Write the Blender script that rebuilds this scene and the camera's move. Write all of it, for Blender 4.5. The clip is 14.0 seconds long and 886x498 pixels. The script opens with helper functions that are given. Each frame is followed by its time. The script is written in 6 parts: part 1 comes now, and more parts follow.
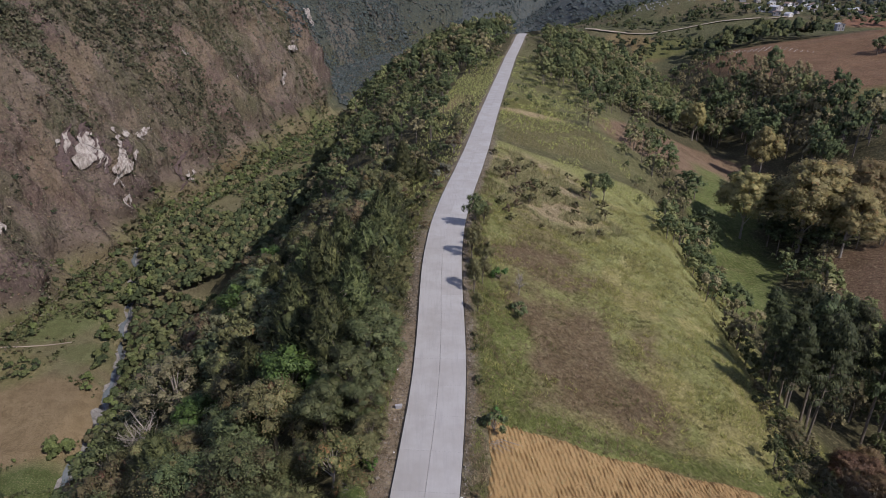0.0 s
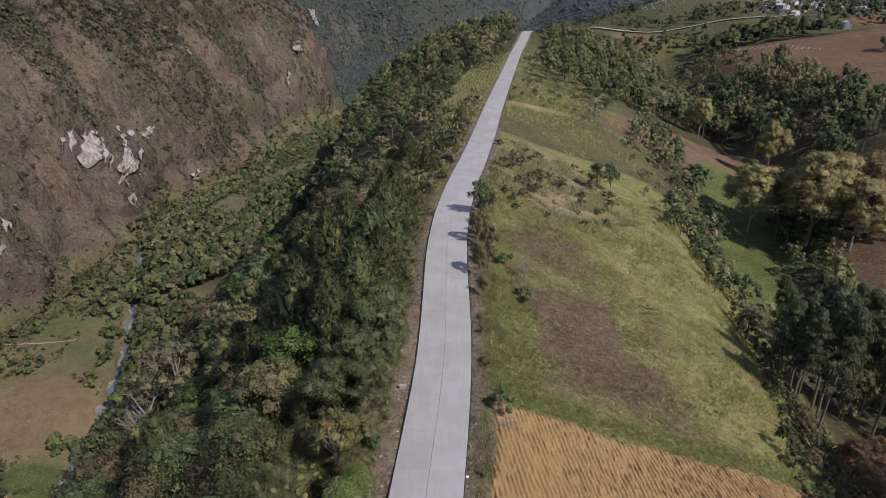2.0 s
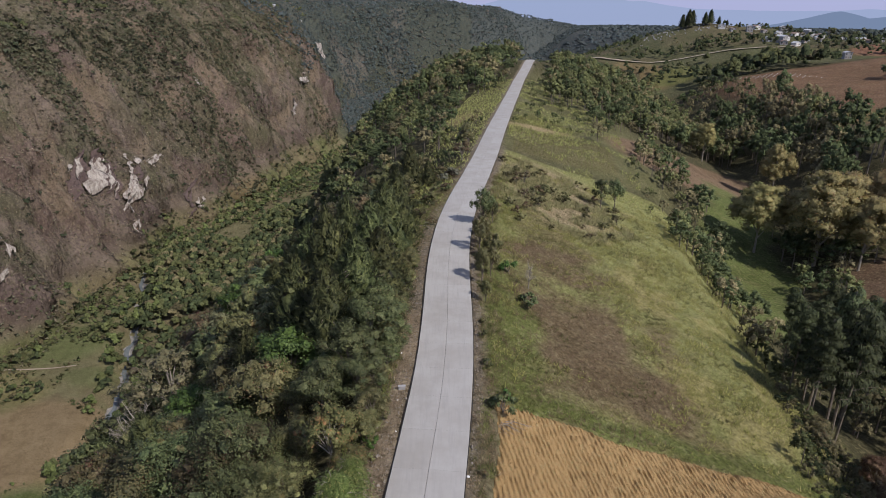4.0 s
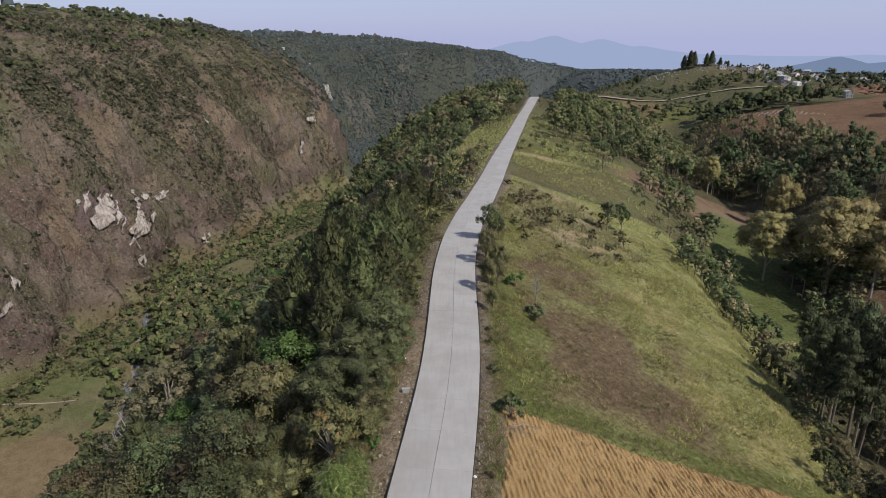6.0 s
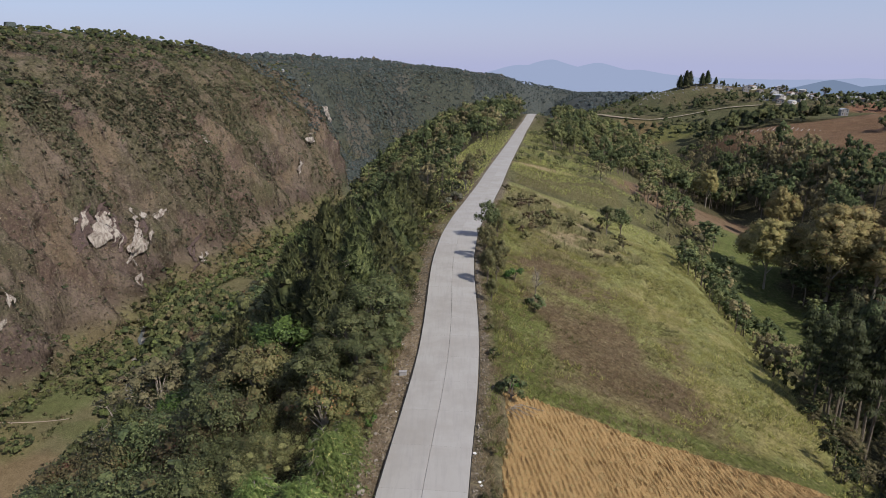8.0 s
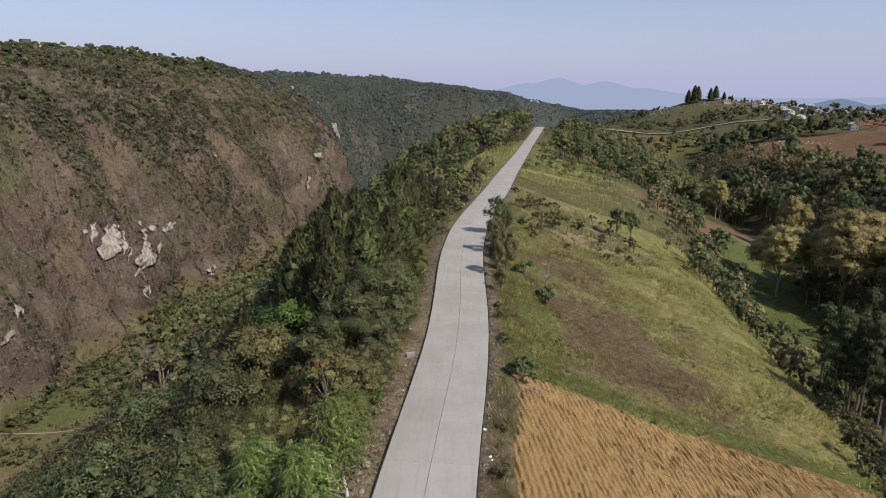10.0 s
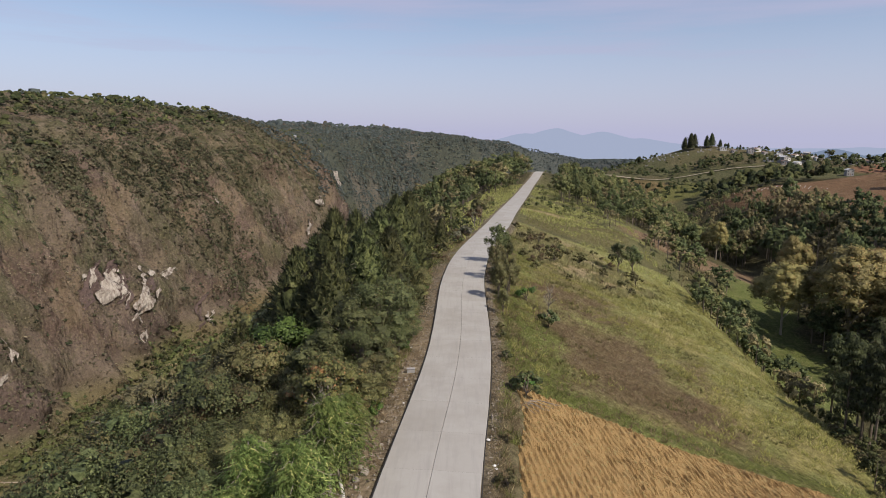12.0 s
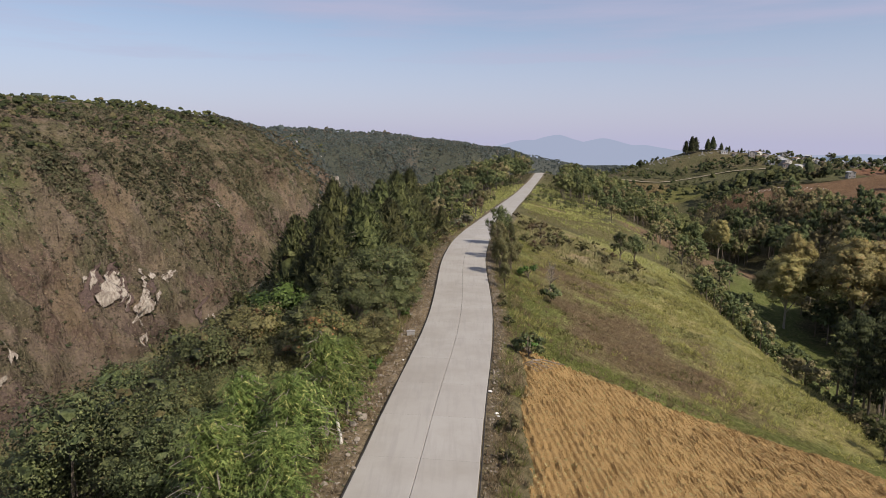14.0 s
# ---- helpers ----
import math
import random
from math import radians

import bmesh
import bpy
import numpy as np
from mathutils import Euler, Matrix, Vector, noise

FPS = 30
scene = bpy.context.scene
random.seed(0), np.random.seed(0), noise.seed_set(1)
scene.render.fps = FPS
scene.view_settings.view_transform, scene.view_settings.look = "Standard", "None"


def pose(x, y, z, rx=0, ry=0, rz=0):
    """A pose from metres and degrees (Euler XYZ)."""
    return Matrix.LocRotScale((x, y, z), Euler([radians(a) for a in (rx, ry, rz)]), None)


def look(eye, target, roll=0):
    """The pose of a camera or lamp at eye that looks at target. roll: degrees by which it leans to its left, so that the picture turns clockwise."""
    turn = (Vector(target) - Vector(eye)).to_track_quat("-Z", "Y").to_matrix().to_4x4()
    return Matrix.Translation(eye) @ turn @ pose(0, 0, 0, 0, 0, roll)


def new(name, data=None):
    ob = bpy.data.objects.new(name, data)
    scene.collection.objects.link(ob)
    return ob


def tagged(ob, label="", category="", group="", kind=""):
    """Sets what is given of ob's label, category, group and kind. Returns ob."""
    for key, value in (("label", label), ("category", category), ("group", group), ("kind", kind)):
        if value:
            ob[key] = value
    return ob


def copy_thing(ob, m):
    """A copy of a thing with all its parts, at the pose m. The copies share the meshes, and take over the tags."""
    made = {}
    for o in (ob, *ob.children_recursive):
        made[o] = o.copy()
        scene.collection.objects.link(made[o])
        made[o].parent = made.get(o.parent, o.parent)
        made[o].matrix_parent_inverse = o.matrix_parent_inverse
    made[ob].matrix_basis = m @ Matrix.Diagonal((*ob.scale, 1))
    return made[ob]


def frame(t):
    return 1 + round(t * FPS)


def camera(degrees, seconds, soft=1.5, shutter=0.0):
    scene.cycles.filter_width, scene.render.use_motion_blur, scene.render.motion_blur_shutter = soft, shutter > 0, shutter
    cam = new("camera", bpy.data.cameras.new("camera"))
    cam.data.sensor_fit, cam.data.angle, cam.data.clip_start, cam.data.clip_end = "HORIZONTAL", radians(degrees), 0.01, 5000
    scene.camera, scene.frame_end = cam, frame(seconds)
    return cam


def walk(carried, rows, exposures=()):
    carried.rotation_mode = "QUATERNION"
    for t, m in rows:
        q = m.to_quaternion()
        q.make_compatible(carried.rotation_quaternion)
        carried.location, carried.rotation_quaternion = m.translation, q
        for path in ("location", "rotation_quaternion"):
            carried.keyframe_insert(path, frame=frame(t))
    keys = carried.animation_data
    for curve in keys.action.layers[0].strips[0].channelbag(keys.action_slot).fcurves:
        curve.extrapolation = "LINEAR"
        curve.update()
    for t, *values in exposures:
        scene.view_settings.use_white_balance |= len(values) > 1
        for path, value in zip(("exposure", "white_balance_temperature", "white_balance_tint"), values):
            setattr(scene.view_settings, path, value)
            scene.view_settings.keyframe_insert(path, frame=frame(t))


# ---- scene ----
cam = camera(70.6, 14.0, soft=0.85)
METRES, EYE, TILT, LEAN, TURN = 24.0, 37.0, -90.0, 6.4, -3.3
ROWS = [
    (0.0, 0.0, 0.0, 0.0, -6.33, 64.98, -2.97),
    (0.5, 0.0006, 0.0295, -0.0005, -6.31, 65.02, -3.13),
    (1.0, 0.0008, 0.0555, 0.0007, -6.3, 65.06, -3.23),
    (1.5, 0.0034, 0.0798, 0.0016, -6.29, 65.1, -3.29),
    (2.0, 0.0081, 0.1078, 0.0059, -6.28, 65.13, -3.38),
    (2.5, 0.0154, 0.1406, 0.0116, -6.3, 65.53, -3.44),
    (3.0, 0.0244, 0.177, 0.0145, -6.33, 66.3, -3.51),
    (5.5, 0.0421, 0.3724, 0.0066, -6.45, 70.67, -4.2),
    (6.0, 0.0452, 0.4146, 0.0069, -6.48, 71.66, -4.25),
    (6.5, 0.0505, 0.4569, 0.0056, -6.52, 72.6, -4.22),
    (7.0, 0.0569, 0.4985, 0.0039, -6.53, 73.15, -4.08),
    (9.5, 0.0686, 0.675, 0.0174, -6.58, 74.5, -4.21),
    (10.0, 0.0713, 0.7128, 0.0201, -6.63, 75.26, -4.8),
    (10.5, 0.0724, 0.7491, 0.0206, -6.67, 77.12, -5.13),
    (11.0, 0.0756, 0.7818, 0.0183, -6.72, 79.45, -4.95),
    (11.5, 0.0784, 0.8089, 0.0191, -6.71, 79.56, -4.54),
    (12.0, 0.0791, 0.8351, 0.0249, -6.73, 79.66, -4.8),
    (12.5, 0.0815, 0.8663, 0.0346, -6.75, 79.78, -4.82),
    (13.0, 0.0851, 0.9043, 0.0412, -6.76, 79.96, -4.87),
    (13.5, 0.0901, 0.948, 0.0412, -6.79, 80.14, -5.0),
    (14.0, 0.0965, 0.9887, 0.0358, -6.82, 80.28, -4.89),
]
walk(cam, [(t, pose(0, 0, EYE, TILT, LEAN, TURN) @ pose(METRES * x, METRES * y, METRES * z, 90 + pitch, roll, yaw)) for t, x, y, z, yaw, pitch, roll in ROWS],
     exposures=[(0.0, 0.26, 6000, 19), (3.0, 0.28, 6100, 17), (5.5, 0.30, 6230, 13), (9.5, 0.32, 6520, 12), (12.0, 0.38, 6880, 12.5), (14.0, 0.38, 7060, 13)])

# ---------------------------------------------------------------- sky, sun
SUN_AZIMUTH, SUN_HEIGHT = radians(128), radians(45)  # clockwise from +y
world = bpy.data.worlds.new("world")
scene.world = world
world.use_nodes = True
wn, wl = world.node_tree.nodes, world.node_tree.links
background = wn["Background"]
sky = wn.new("ShaderNodeTexSky")
sky.sky_type = "NISHITA"
sky.sun_disc = False
sky.sun_elevation, sky.sun_rotation = SUN_HEIGHT, SUN_AZIMUTH
sky.altitude, sky.air_density, sky.dust_density, sky.ozone_density = 1500, 1.0, 1.2, 2.0
coords = wn.new("ShaderNodeTexCoord")
stretch = wn.new("ShaderNodeMapping")
stretch.inputs["Scale"].default_value = (1.2, 1.2, 14.0)
stretch.inputs["Rotation"].default_value = (0.0, radians(-7), 0.0)
cirrus = wn.new("ShaderNodeTexNoise")
cirrus.inputs["Scale"].default_value, cirrus.inputs["Detail"].default_value, cirrus.inputs["Roughness"].default_value = 1.6, 6, 0.55
thin = wn.new("ShaderNodeMapRange")
thin.inputs["From Min"].default_value, thin.inputs["From Max"].default_value = 0.42, 0.72
thin.inputs["To Min"].default_value, thin.inputs["To Max"].default_value = 0.24, 0.88
veil = wn.new("ShaderNodeMix")
veil.data_type = "RGBA"
veil.inputs["B"].default_value = (3.62, 3.85, 5.5, 1)
wl.new(coords.outputs["Generated"], stretch.inputs["Vector"])
wl.new(stretch.outputs["Vector"], cirrus.inputs["Vector"])
wl.new(cirrus.outputs["Fac"], thin.inputs["Value"])
apart, low, most = wn.new("ShaderNodeSeparateXYZ"), wn.new("ShaderNodeMapRange"), wn.new("ShaderNodeMath")
low.inputs["From Min"].default_value, low.inputs["From Max"].default_value = 0.0, 0.22
low.inputs["To Min"].default_value, low.inputs["To Max"].default_value = 1.0, 0.0
most.operation = "MAXIMUM"
wl.new(coords.outputs["Generated"], apart.inputs["Vector"])
wl.new(apart.outputs["Z"], low.inputs["Value"])
wl.new(thin.outputs["Result"], most.inputs[0])
wl.new(low.outputs["Result"], most.inputs[1])
wl.new(most.outputs["Value"], veil.inputs["Factor"])
wl.new(sky.outputs["Color"], veil.inputs["A"])
wl.new(veil.outputs["Result"], background.inputs["Color"])
background.inputs["Strength"].default_value = 0.096
sun = new("sun", bpy.data.lights.new("sun", "SUN"))
sun.data.energy, sun.data.angle, sun.data.color = 3.75, radians(0.55), (1.0, 0.93, 0.83)
sun.matrix_world = look((0, 0, 300), Vector((0, 0, 300)) - Vector((math.sin(SUN_AZIMUTH) * math.cos(SUN_HEIGHT), math.cos(SUN_AZIMUTH) * math.cos(SUN_HEIGHT), math.sin(SUN_HEIGHT))))

# ---------------------------------------------------------------- materials
def shader(name, rough=0.9):
    m = bpy.data.materials.new(name)
    m.use_nodes = True
    n, l = m.node_tree.nodes, m.node_tree.links
    b = n["Principled BSDF"]
    b.inputs["Roughness"].default_value = rough
    b.inputs["Specular IOR Level"].default_value = 0.25
    return m, n, l, b


def noise_node(n, l, scale, detail=4, rough=0.6, space="Object", stretch=None):
    c = n.new("ShaderNodeTexCoord")
    t = n.new("ShaderNodeTexNoise")
    t.inputs["Scale"].default_value, t.inputs["Detail"].default_value, t.inputs["Roughness"].default_value = scale, detail, rough
    if stretch:
        k = n.new("ShaderNodeMapping")
        k.inputs["Scale"].default_value = stretch
        l.new(c.outputs[space], k.inputs["Vector"])
        l.new(k.outputs["Vector"], t.inputs["Vector"])
    else:
        l.new(c.outputs[space], t.inputs["Vector"])
    return t.outputs["Fac"]


def ranged(n, l, value, a, b, lo, hi):
    r = n.new("ShaderNodeMapRange")
    for key, v in (("From Min", a), ("From Max", b), ("To Min", lo), ("To Max", hi)):
        r.inputs[key].default_value = v
    l.new(value, r.inputs["Value"])
    return r.outputs["Result"]


def mixed(n, l, fac, a, b, kind="MIX"):
    x = n.new("ShaderNodeMix")
    x.data_type, x.blend_type = "RGBA", kind
    for key, v in (("Factor", fac), ("A", a), ("B", b)):
        if isinstance(v, (int, float)):
            x.inputs[key].default_value = v
        elif isinstance(v, tuple):
            x.inputs[key].default_value = (*v, 1)
        else:
            l.new(v, x.inputs[key])
    return x.outputs["Result"]


def relief(n, l, b, height, strength, distance):
    k = n.new("ShaderNodeBump")
    k.inputs["Strength"].default_value, k.inputs["Distance"].default_value = strength, distance
    l.new(height, k.inputs["Height"])
    l.new(k.outputs["Normal"], b.inputs["Normal"])


def plain(name, c1, c2, scale=3.0, rough=0.85, bump=0.3, depth=0.02, fine=9.0):
    """Two colours mixed by a coarse and a fine noise, with fine relief."""
    m, n, l, b = shader(name, rough)
    big, small = noise_node(n, l, scale), noise_node(n, l, scale * fine)
    colour = mixed(n, l, ranged(n, l, big, 0.35, 0.65, 0, 1), c1, c2)
    colour = mixed(n, l, ranged(n, l, small, 0.3, 0.7, 0.0, 0.45), colour, tuple(v * 0.55 for v in c1))
    l.new(colour, b.inputs["Base Color"])
    relief(n, l, b, small, bump, depth)
    return m


def soft_normal(n, l, *shaders):
    """Leaves take the light as the clump that they belong to: the mesh brings the clump's own direction."""
    a, t = n.new("ShaderNodeAttribute"), n.new("ShaderNodeVectorTransform")
    a.attribute_name = "soft"
    t.vector_type, t.convert_from, t.convert_to = "NORMAL", "OBJECT", "WORLD"
    l.new(a.outputs["Vector"], t.inputs["Vector"])
    for s in shaders:
        l.new(t.outputs["Vector"], s.inputs["Normal"])


def leaves(name, dark, light, odd=None, odd_share=0.0, shine=0.45, thin_share=0.25):
    """Foliage: each leaf spray and each tree differs a little; thin leaves let some light through."""
    m, n, l, b = shader(name, 0.6)
    b.inputs["Specular IOR Level"].default_value = shine * 0.6
    g, o = n.new("ShaderNodeNewGeometry"), n.new("ShaderNodeObjectInfo")
    colour = mixed(n, l, g.outputs["Random Per Island"], dark, light)
    if odd:
        pick = ranged(n, l, g.outputs["Random Per Island"], 1 - odd_share - 0.02, 1 - odd_share, 0, 1)
        colour = mixed(n, l, pick, colour, odd)
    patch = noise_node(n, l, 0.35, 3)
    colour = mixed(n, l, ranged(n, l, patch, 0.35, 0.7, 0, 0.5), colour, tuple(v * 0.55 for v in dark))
    # shadowed gaps between leaves, painted as dark mottling in the colour
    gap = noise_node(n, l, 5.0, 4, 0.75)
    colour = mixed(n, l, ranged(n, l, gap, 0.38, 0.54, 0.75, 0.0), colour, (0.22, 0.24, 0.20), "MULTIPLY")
    h = n.new("ShaderNodeHueSaturation")
    l.new(ranged(n, l, o.outputs["Random"], 0, 1, 0.477, 0.520), h.inputs["Hue"])
    l.new(ranged(n, l, o.outputs["Random"], 0, 1, 0.85, 1.55), h.inputs["Value"])
    l.new(colour, h.inputs["Color"])
    l.new(h.outputs["Color"], b.inputs["Base Color"])
    thin = n.new("ShaderNodeBsdfTranslucent")
    l.new(h.outputs["Color"], thin.inputs["Color"])
    soft_normal(n, l, b)
    both = n.new("ShaderNodeMixShader")
    both.inputs["Fac"].default_value = thin_share
    l.new(b.outputs["BSDF"], both.inputs[1])
    l.new(thin.outputs["BSDF"], both.inputs[2])
    l.new(both.outputs["Shader"], n["Material Output"].inputs["Surface"])
    return m


def toned_leaves(name):
    """Foliage of the woods: a tone for each tree, masses and sprays that differ, leafy relief."""
    m, n, l, b = shader(name, 0.8)
    b.inputs["Specular IOR Level"].default_value = 0.12
    a, g = n.new("ShaderNodeAttribute"), n.new("ShaderNodeNewGeometry")
    a.attribute_name = "tone"
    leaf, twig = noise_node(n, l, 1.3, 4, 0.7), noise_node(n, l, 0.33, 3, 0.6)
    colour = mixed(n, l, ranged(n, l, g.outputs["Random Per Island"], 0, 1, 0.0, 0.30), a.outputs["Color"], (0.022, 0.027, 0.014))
    # the leaf noise also paints dark shade gaps into the colour
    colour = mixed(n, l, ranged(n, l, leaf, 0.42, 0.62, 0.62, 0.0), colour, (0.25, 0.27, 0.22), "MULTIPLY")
    colour = mixed(n, l, ranged(n, l, twig, 0.5, 0.7, 0.0, 0.35), colour, (1.35, 1.22, 0.95), "MULTIPLY")
    l.new(colour, b.inputs["Base Color"])
    soft_normal(n, l, b)
    k = n.new("ShaderNodeBump")
    k.inputs["Strength"].default_value, k.inputs["Distance"].default_value = 0.8, 0.9
    l.new(leaf, k.inputs["Height"])
    l.new(b.inputs["Normal"].links[0].from_socket, k.inputs["Normal"])
    l.new(k.outputs["Normal"], b.inputs["Normal"])
    thin, both = n.new("ShaderNodeBsdfTranslucent"), n.new("ShaderNodeMixShader")
    l.new(colour, thin.inputs["Color"])
    both.inputs["Fac"].default_value = 0.12
    l.new(b.outputs["BSDF"], both.inputs[1])
    l.new(thin.outputs["BSDF"], both.inputs[2])
    l.new(both.outputs["Shader"], n["Material Output"].inputs["Surface"])
    return m


def ground_material():
    """Land cover comes with the mesh; grass, earth and (where the alpha says so) canyon rock and brush texture on top."""
    m, n, l, b = shader("land_cover", 0.95)
    b.inputs["Specular IOR Level"].default_value = 0.08
    a = n.new("ShaderNodeAttribute")
    a.attribute_name = "cover"
    fine, mid, big = noise_node(n, l, 3.2, 6, 0.7), noise_node(n, l, 0.45, 6, 0.65), noise_node(n, l, 0.055, 5, 0.6)
    grass = mixed(n, l, ranged(n, l, fine, 0.40, 0.68, 0.0, 0.62), a.outputs["Color"], (0.04, 0.036, 0.020))
    grass = mixed(n, l, ranged(n, l, mid, 0.5, 0.75, 0.0, 0.35), grass, (0.22, 0.18, 0.11))
    clump = noise_node(n, l, 1.5, 6, 0.75)
    grass = mixed(n, l, ranged(n, l, clump, 0.36, 0.50, 0.75, 0.0), grass, (0.42, 0.42, 0.34), "MULTIPLY")
    grass = mixed(n, l, ranged(n, l, clump, 0.53, 0.68, 0.0, 0.45), grass, (0.40, 0.35, 0.19))
    seven = noise_node(n, l, 0.16, 7, 0.7)
    grass = mixed(n, l, ranged(n, l, seven, 0.45, 0.65, 0.0, 0.42), grass, (0.48, 0.47, 0.38), "MULTIPLY")
    grass = mixed(n, l, ranged(n, l, big, 0.35, 0.7, 0.0, 0.35), grass, (0.5, 0.46, 0.40), "MULTIPLY")
    streak = noise_node(n, l, 0.055, 8, 0.66, stretch=(1.5, 1.5, 0.3))
    speck = noise_node(n, l, 0.22, 6, 0.7)
    crack = noise_node(n, l, 0.09, 7, 0.7, stretch=(1.0, 1.0, 0.25))
    rock = mixed(n, l, ranged(n, l, streak, 0.48, 0.66, 0, 0.45), a.outputs["Color"], (0.30, 0.235, 0.19))
    rock = mixed(n, l, ranged(n, l, crack, 0.54, 0.64, 0.0, 0.6), rock, (0.085, 0.058, 0.052))
    rock = mixed(n, l, ranged(n, l, speck, 0.52, 0.64, 0.0, 0.5), rock, (0.105, 0.10, 0.055))
    tuft = noise_node(n, l, 0.5, 5, 0.7)
    rock = mixed(n, l, ranged(n, l, tuft, 0.52, 0.64, 0.0, 0.45), rock, (0.30, 0.245, 0.155))
    rock = mixed(n, l, ranged(n, l, tuft, 0.36, 0.46, 0.55, 0.0), rock, (0.07, 0.055, 0.042))
    colour = mixed(n, l, a.outputs["Alpha"], grass, rock)
    l.new(colour, b.inputs["Base Color"])
    height = n.new("ShaderNodeMix")
    l.new(a.outputs["Alpha"], height.inputs["Factor"])
    both_grass = n.new("ShaderNodeMath")
    both_grass.operation = "ADD"
    l.new(mid, both_grass.inputs[0])
    l.new(ranged(n, l, fine, 0, 1, 0, 0.5), both_grass.inputs[1])
    l.new(both_grass.outputs["Value"], height.inputs["A"])
    big_rock = n.new("ShaderNodeMath")
    big_rock.operation = "MULTIPLY"
    big_rock.inputs[1].default_value = 20.0
    l.new(crack, big_rock.inputs[0])
    l.new(big_rock.outputs["Value"], height.inputs["B"])
    relief(n, l, b, height.outputs["Result"], 0.9, 0.8)
    return m


def concrete_material():
    m, n, l, b = shader("broomed_concrete", 0.85)
    o = n.new("ShaderNodeObjectInfo")
    stain, grain = noise_node(n, l, 0.35, 5, 0.6), noise_node(n, l, 26, 3, 0.6)
    drag = noise_node(n, l, 1.2, 4, 0.6, stretch=(3.0, 0.25, 1.0))
    colour = mixed(n, l, o.outputs["Random"], (0.325, 0.312, 0.285), (0.36, 0.35, 0.325))
    colour = mixed(n, l, ranged(n, l, stain, 0.42, 0.7, 0, 0.55), colour, (0.25, 0.232, 0.198))
    colour = mixed(n, l, ranged(n, l, drag, 0.48, 0.7, 0, 0.4), colour, (0.25, 0.24, 0.225))
    colour = mixed(n, l, ranged(n, l, grain, 0.35, 0.7, 0, 0.15), colour, (0.26, 0.25, 0.235))
    l.new(colour, b.inputs["Base Color"])
    relief(n, l, b, grain, 0.25, 0.01)
    return m


def soil_material(name, light, dark, straw):
    m, n, l, b = shader(name, 0.97)
    b.inputs["Specular IOR Level"].default_value = 0.08
    big, clod, bits = noise_node(n, l, 0.22, 4), noise_node(n, l, 12.0, 5, 0.7), noise_node(n, l, 16, 3, 0.7)
    colour = mixed(n, l, ranged(n, l, big, 0.35, 0.65, 0, 0.6), light, tuple(v * 0.8 for v in light))
    colour = mixed(n, l, ranged(n, l, clod, 0.46, 0.66, 0, 0.5), colour, dark)
    colour = mixed(n, l, ranged(n, l, bits, 0.52, 0.64, 0, 0.6), colour, straw)
    l.new(colour, b.inputs["Base Color"])
    relief(n, l, b, clod, 1.0, 0.12)
    return m


GROUND = ground_material()
CONCRETE = concrete_material()
SOIL = soil_material("tilled_soil", (0.365, 0.238, 0.102), (0.20, 0.120, 0.050), (0.44, 0.32, 0.165))
BARK = plain("bark", (0.14, 0.115, 0.09), (0.24, 0.20, 0.16), 2.0, 0.9, 0.6, 0.03)
PALE_BARK = plain("pale_bark", (0.34, 0.30, 0.25), (0.24, 0.21, 0.17), 2.0, 0.9, 0.4, 0.02)
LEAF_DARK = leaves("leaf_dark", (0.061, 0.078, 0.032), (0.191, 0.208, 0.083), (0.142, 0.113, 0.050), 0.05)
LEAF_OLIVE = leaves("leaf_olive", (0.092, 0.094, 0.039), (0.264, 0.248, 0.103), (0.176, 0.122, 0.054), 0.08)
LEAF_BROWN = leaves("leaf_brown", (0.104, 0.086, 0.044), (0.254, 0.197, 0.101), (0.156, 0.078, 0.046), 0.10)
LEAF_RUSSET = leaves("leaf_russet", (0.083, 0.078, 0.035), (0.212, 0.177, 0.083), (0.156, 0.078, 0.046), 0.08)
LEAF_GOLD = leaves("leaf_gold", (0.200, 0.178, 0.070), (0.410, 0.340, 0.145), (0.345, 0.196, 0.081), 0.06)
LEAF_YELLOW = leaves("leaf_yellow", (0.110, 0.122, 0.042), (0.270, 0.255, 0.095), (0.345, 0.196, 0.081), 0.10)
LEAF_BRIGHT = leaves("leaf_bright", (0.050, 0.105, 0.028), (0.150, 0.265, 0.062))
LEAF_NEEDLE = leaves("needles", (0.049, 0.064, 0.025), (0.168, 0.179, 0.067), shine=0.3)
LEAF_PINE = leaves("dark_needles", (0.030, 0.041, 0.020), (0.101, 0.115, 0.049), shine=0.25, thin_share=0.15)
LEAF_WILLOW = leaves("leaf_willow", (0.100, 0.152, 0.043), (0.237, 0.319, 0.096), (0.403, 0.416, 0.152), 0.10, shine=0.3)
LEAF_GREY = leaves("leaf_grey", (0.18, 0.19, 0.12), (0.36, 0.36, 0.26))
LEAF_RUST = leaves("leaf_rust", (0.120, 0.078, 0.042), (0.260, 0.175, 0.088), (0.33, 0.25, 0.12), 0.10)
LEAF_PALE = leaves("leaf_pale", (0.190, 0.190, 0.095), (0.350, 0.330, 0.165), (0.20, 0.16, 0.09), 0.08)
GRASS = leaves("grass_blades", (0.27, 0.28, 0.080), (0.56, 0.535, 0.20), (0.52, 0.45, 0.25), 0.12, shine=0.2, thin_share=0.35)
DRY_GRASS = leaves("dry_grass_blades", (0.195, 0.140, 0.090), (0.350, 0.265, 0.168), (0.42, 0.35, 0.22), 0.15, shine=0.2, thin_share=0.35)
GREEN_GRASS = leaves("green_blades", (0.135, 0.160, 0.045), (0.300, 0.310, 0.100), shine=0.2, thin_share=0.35)
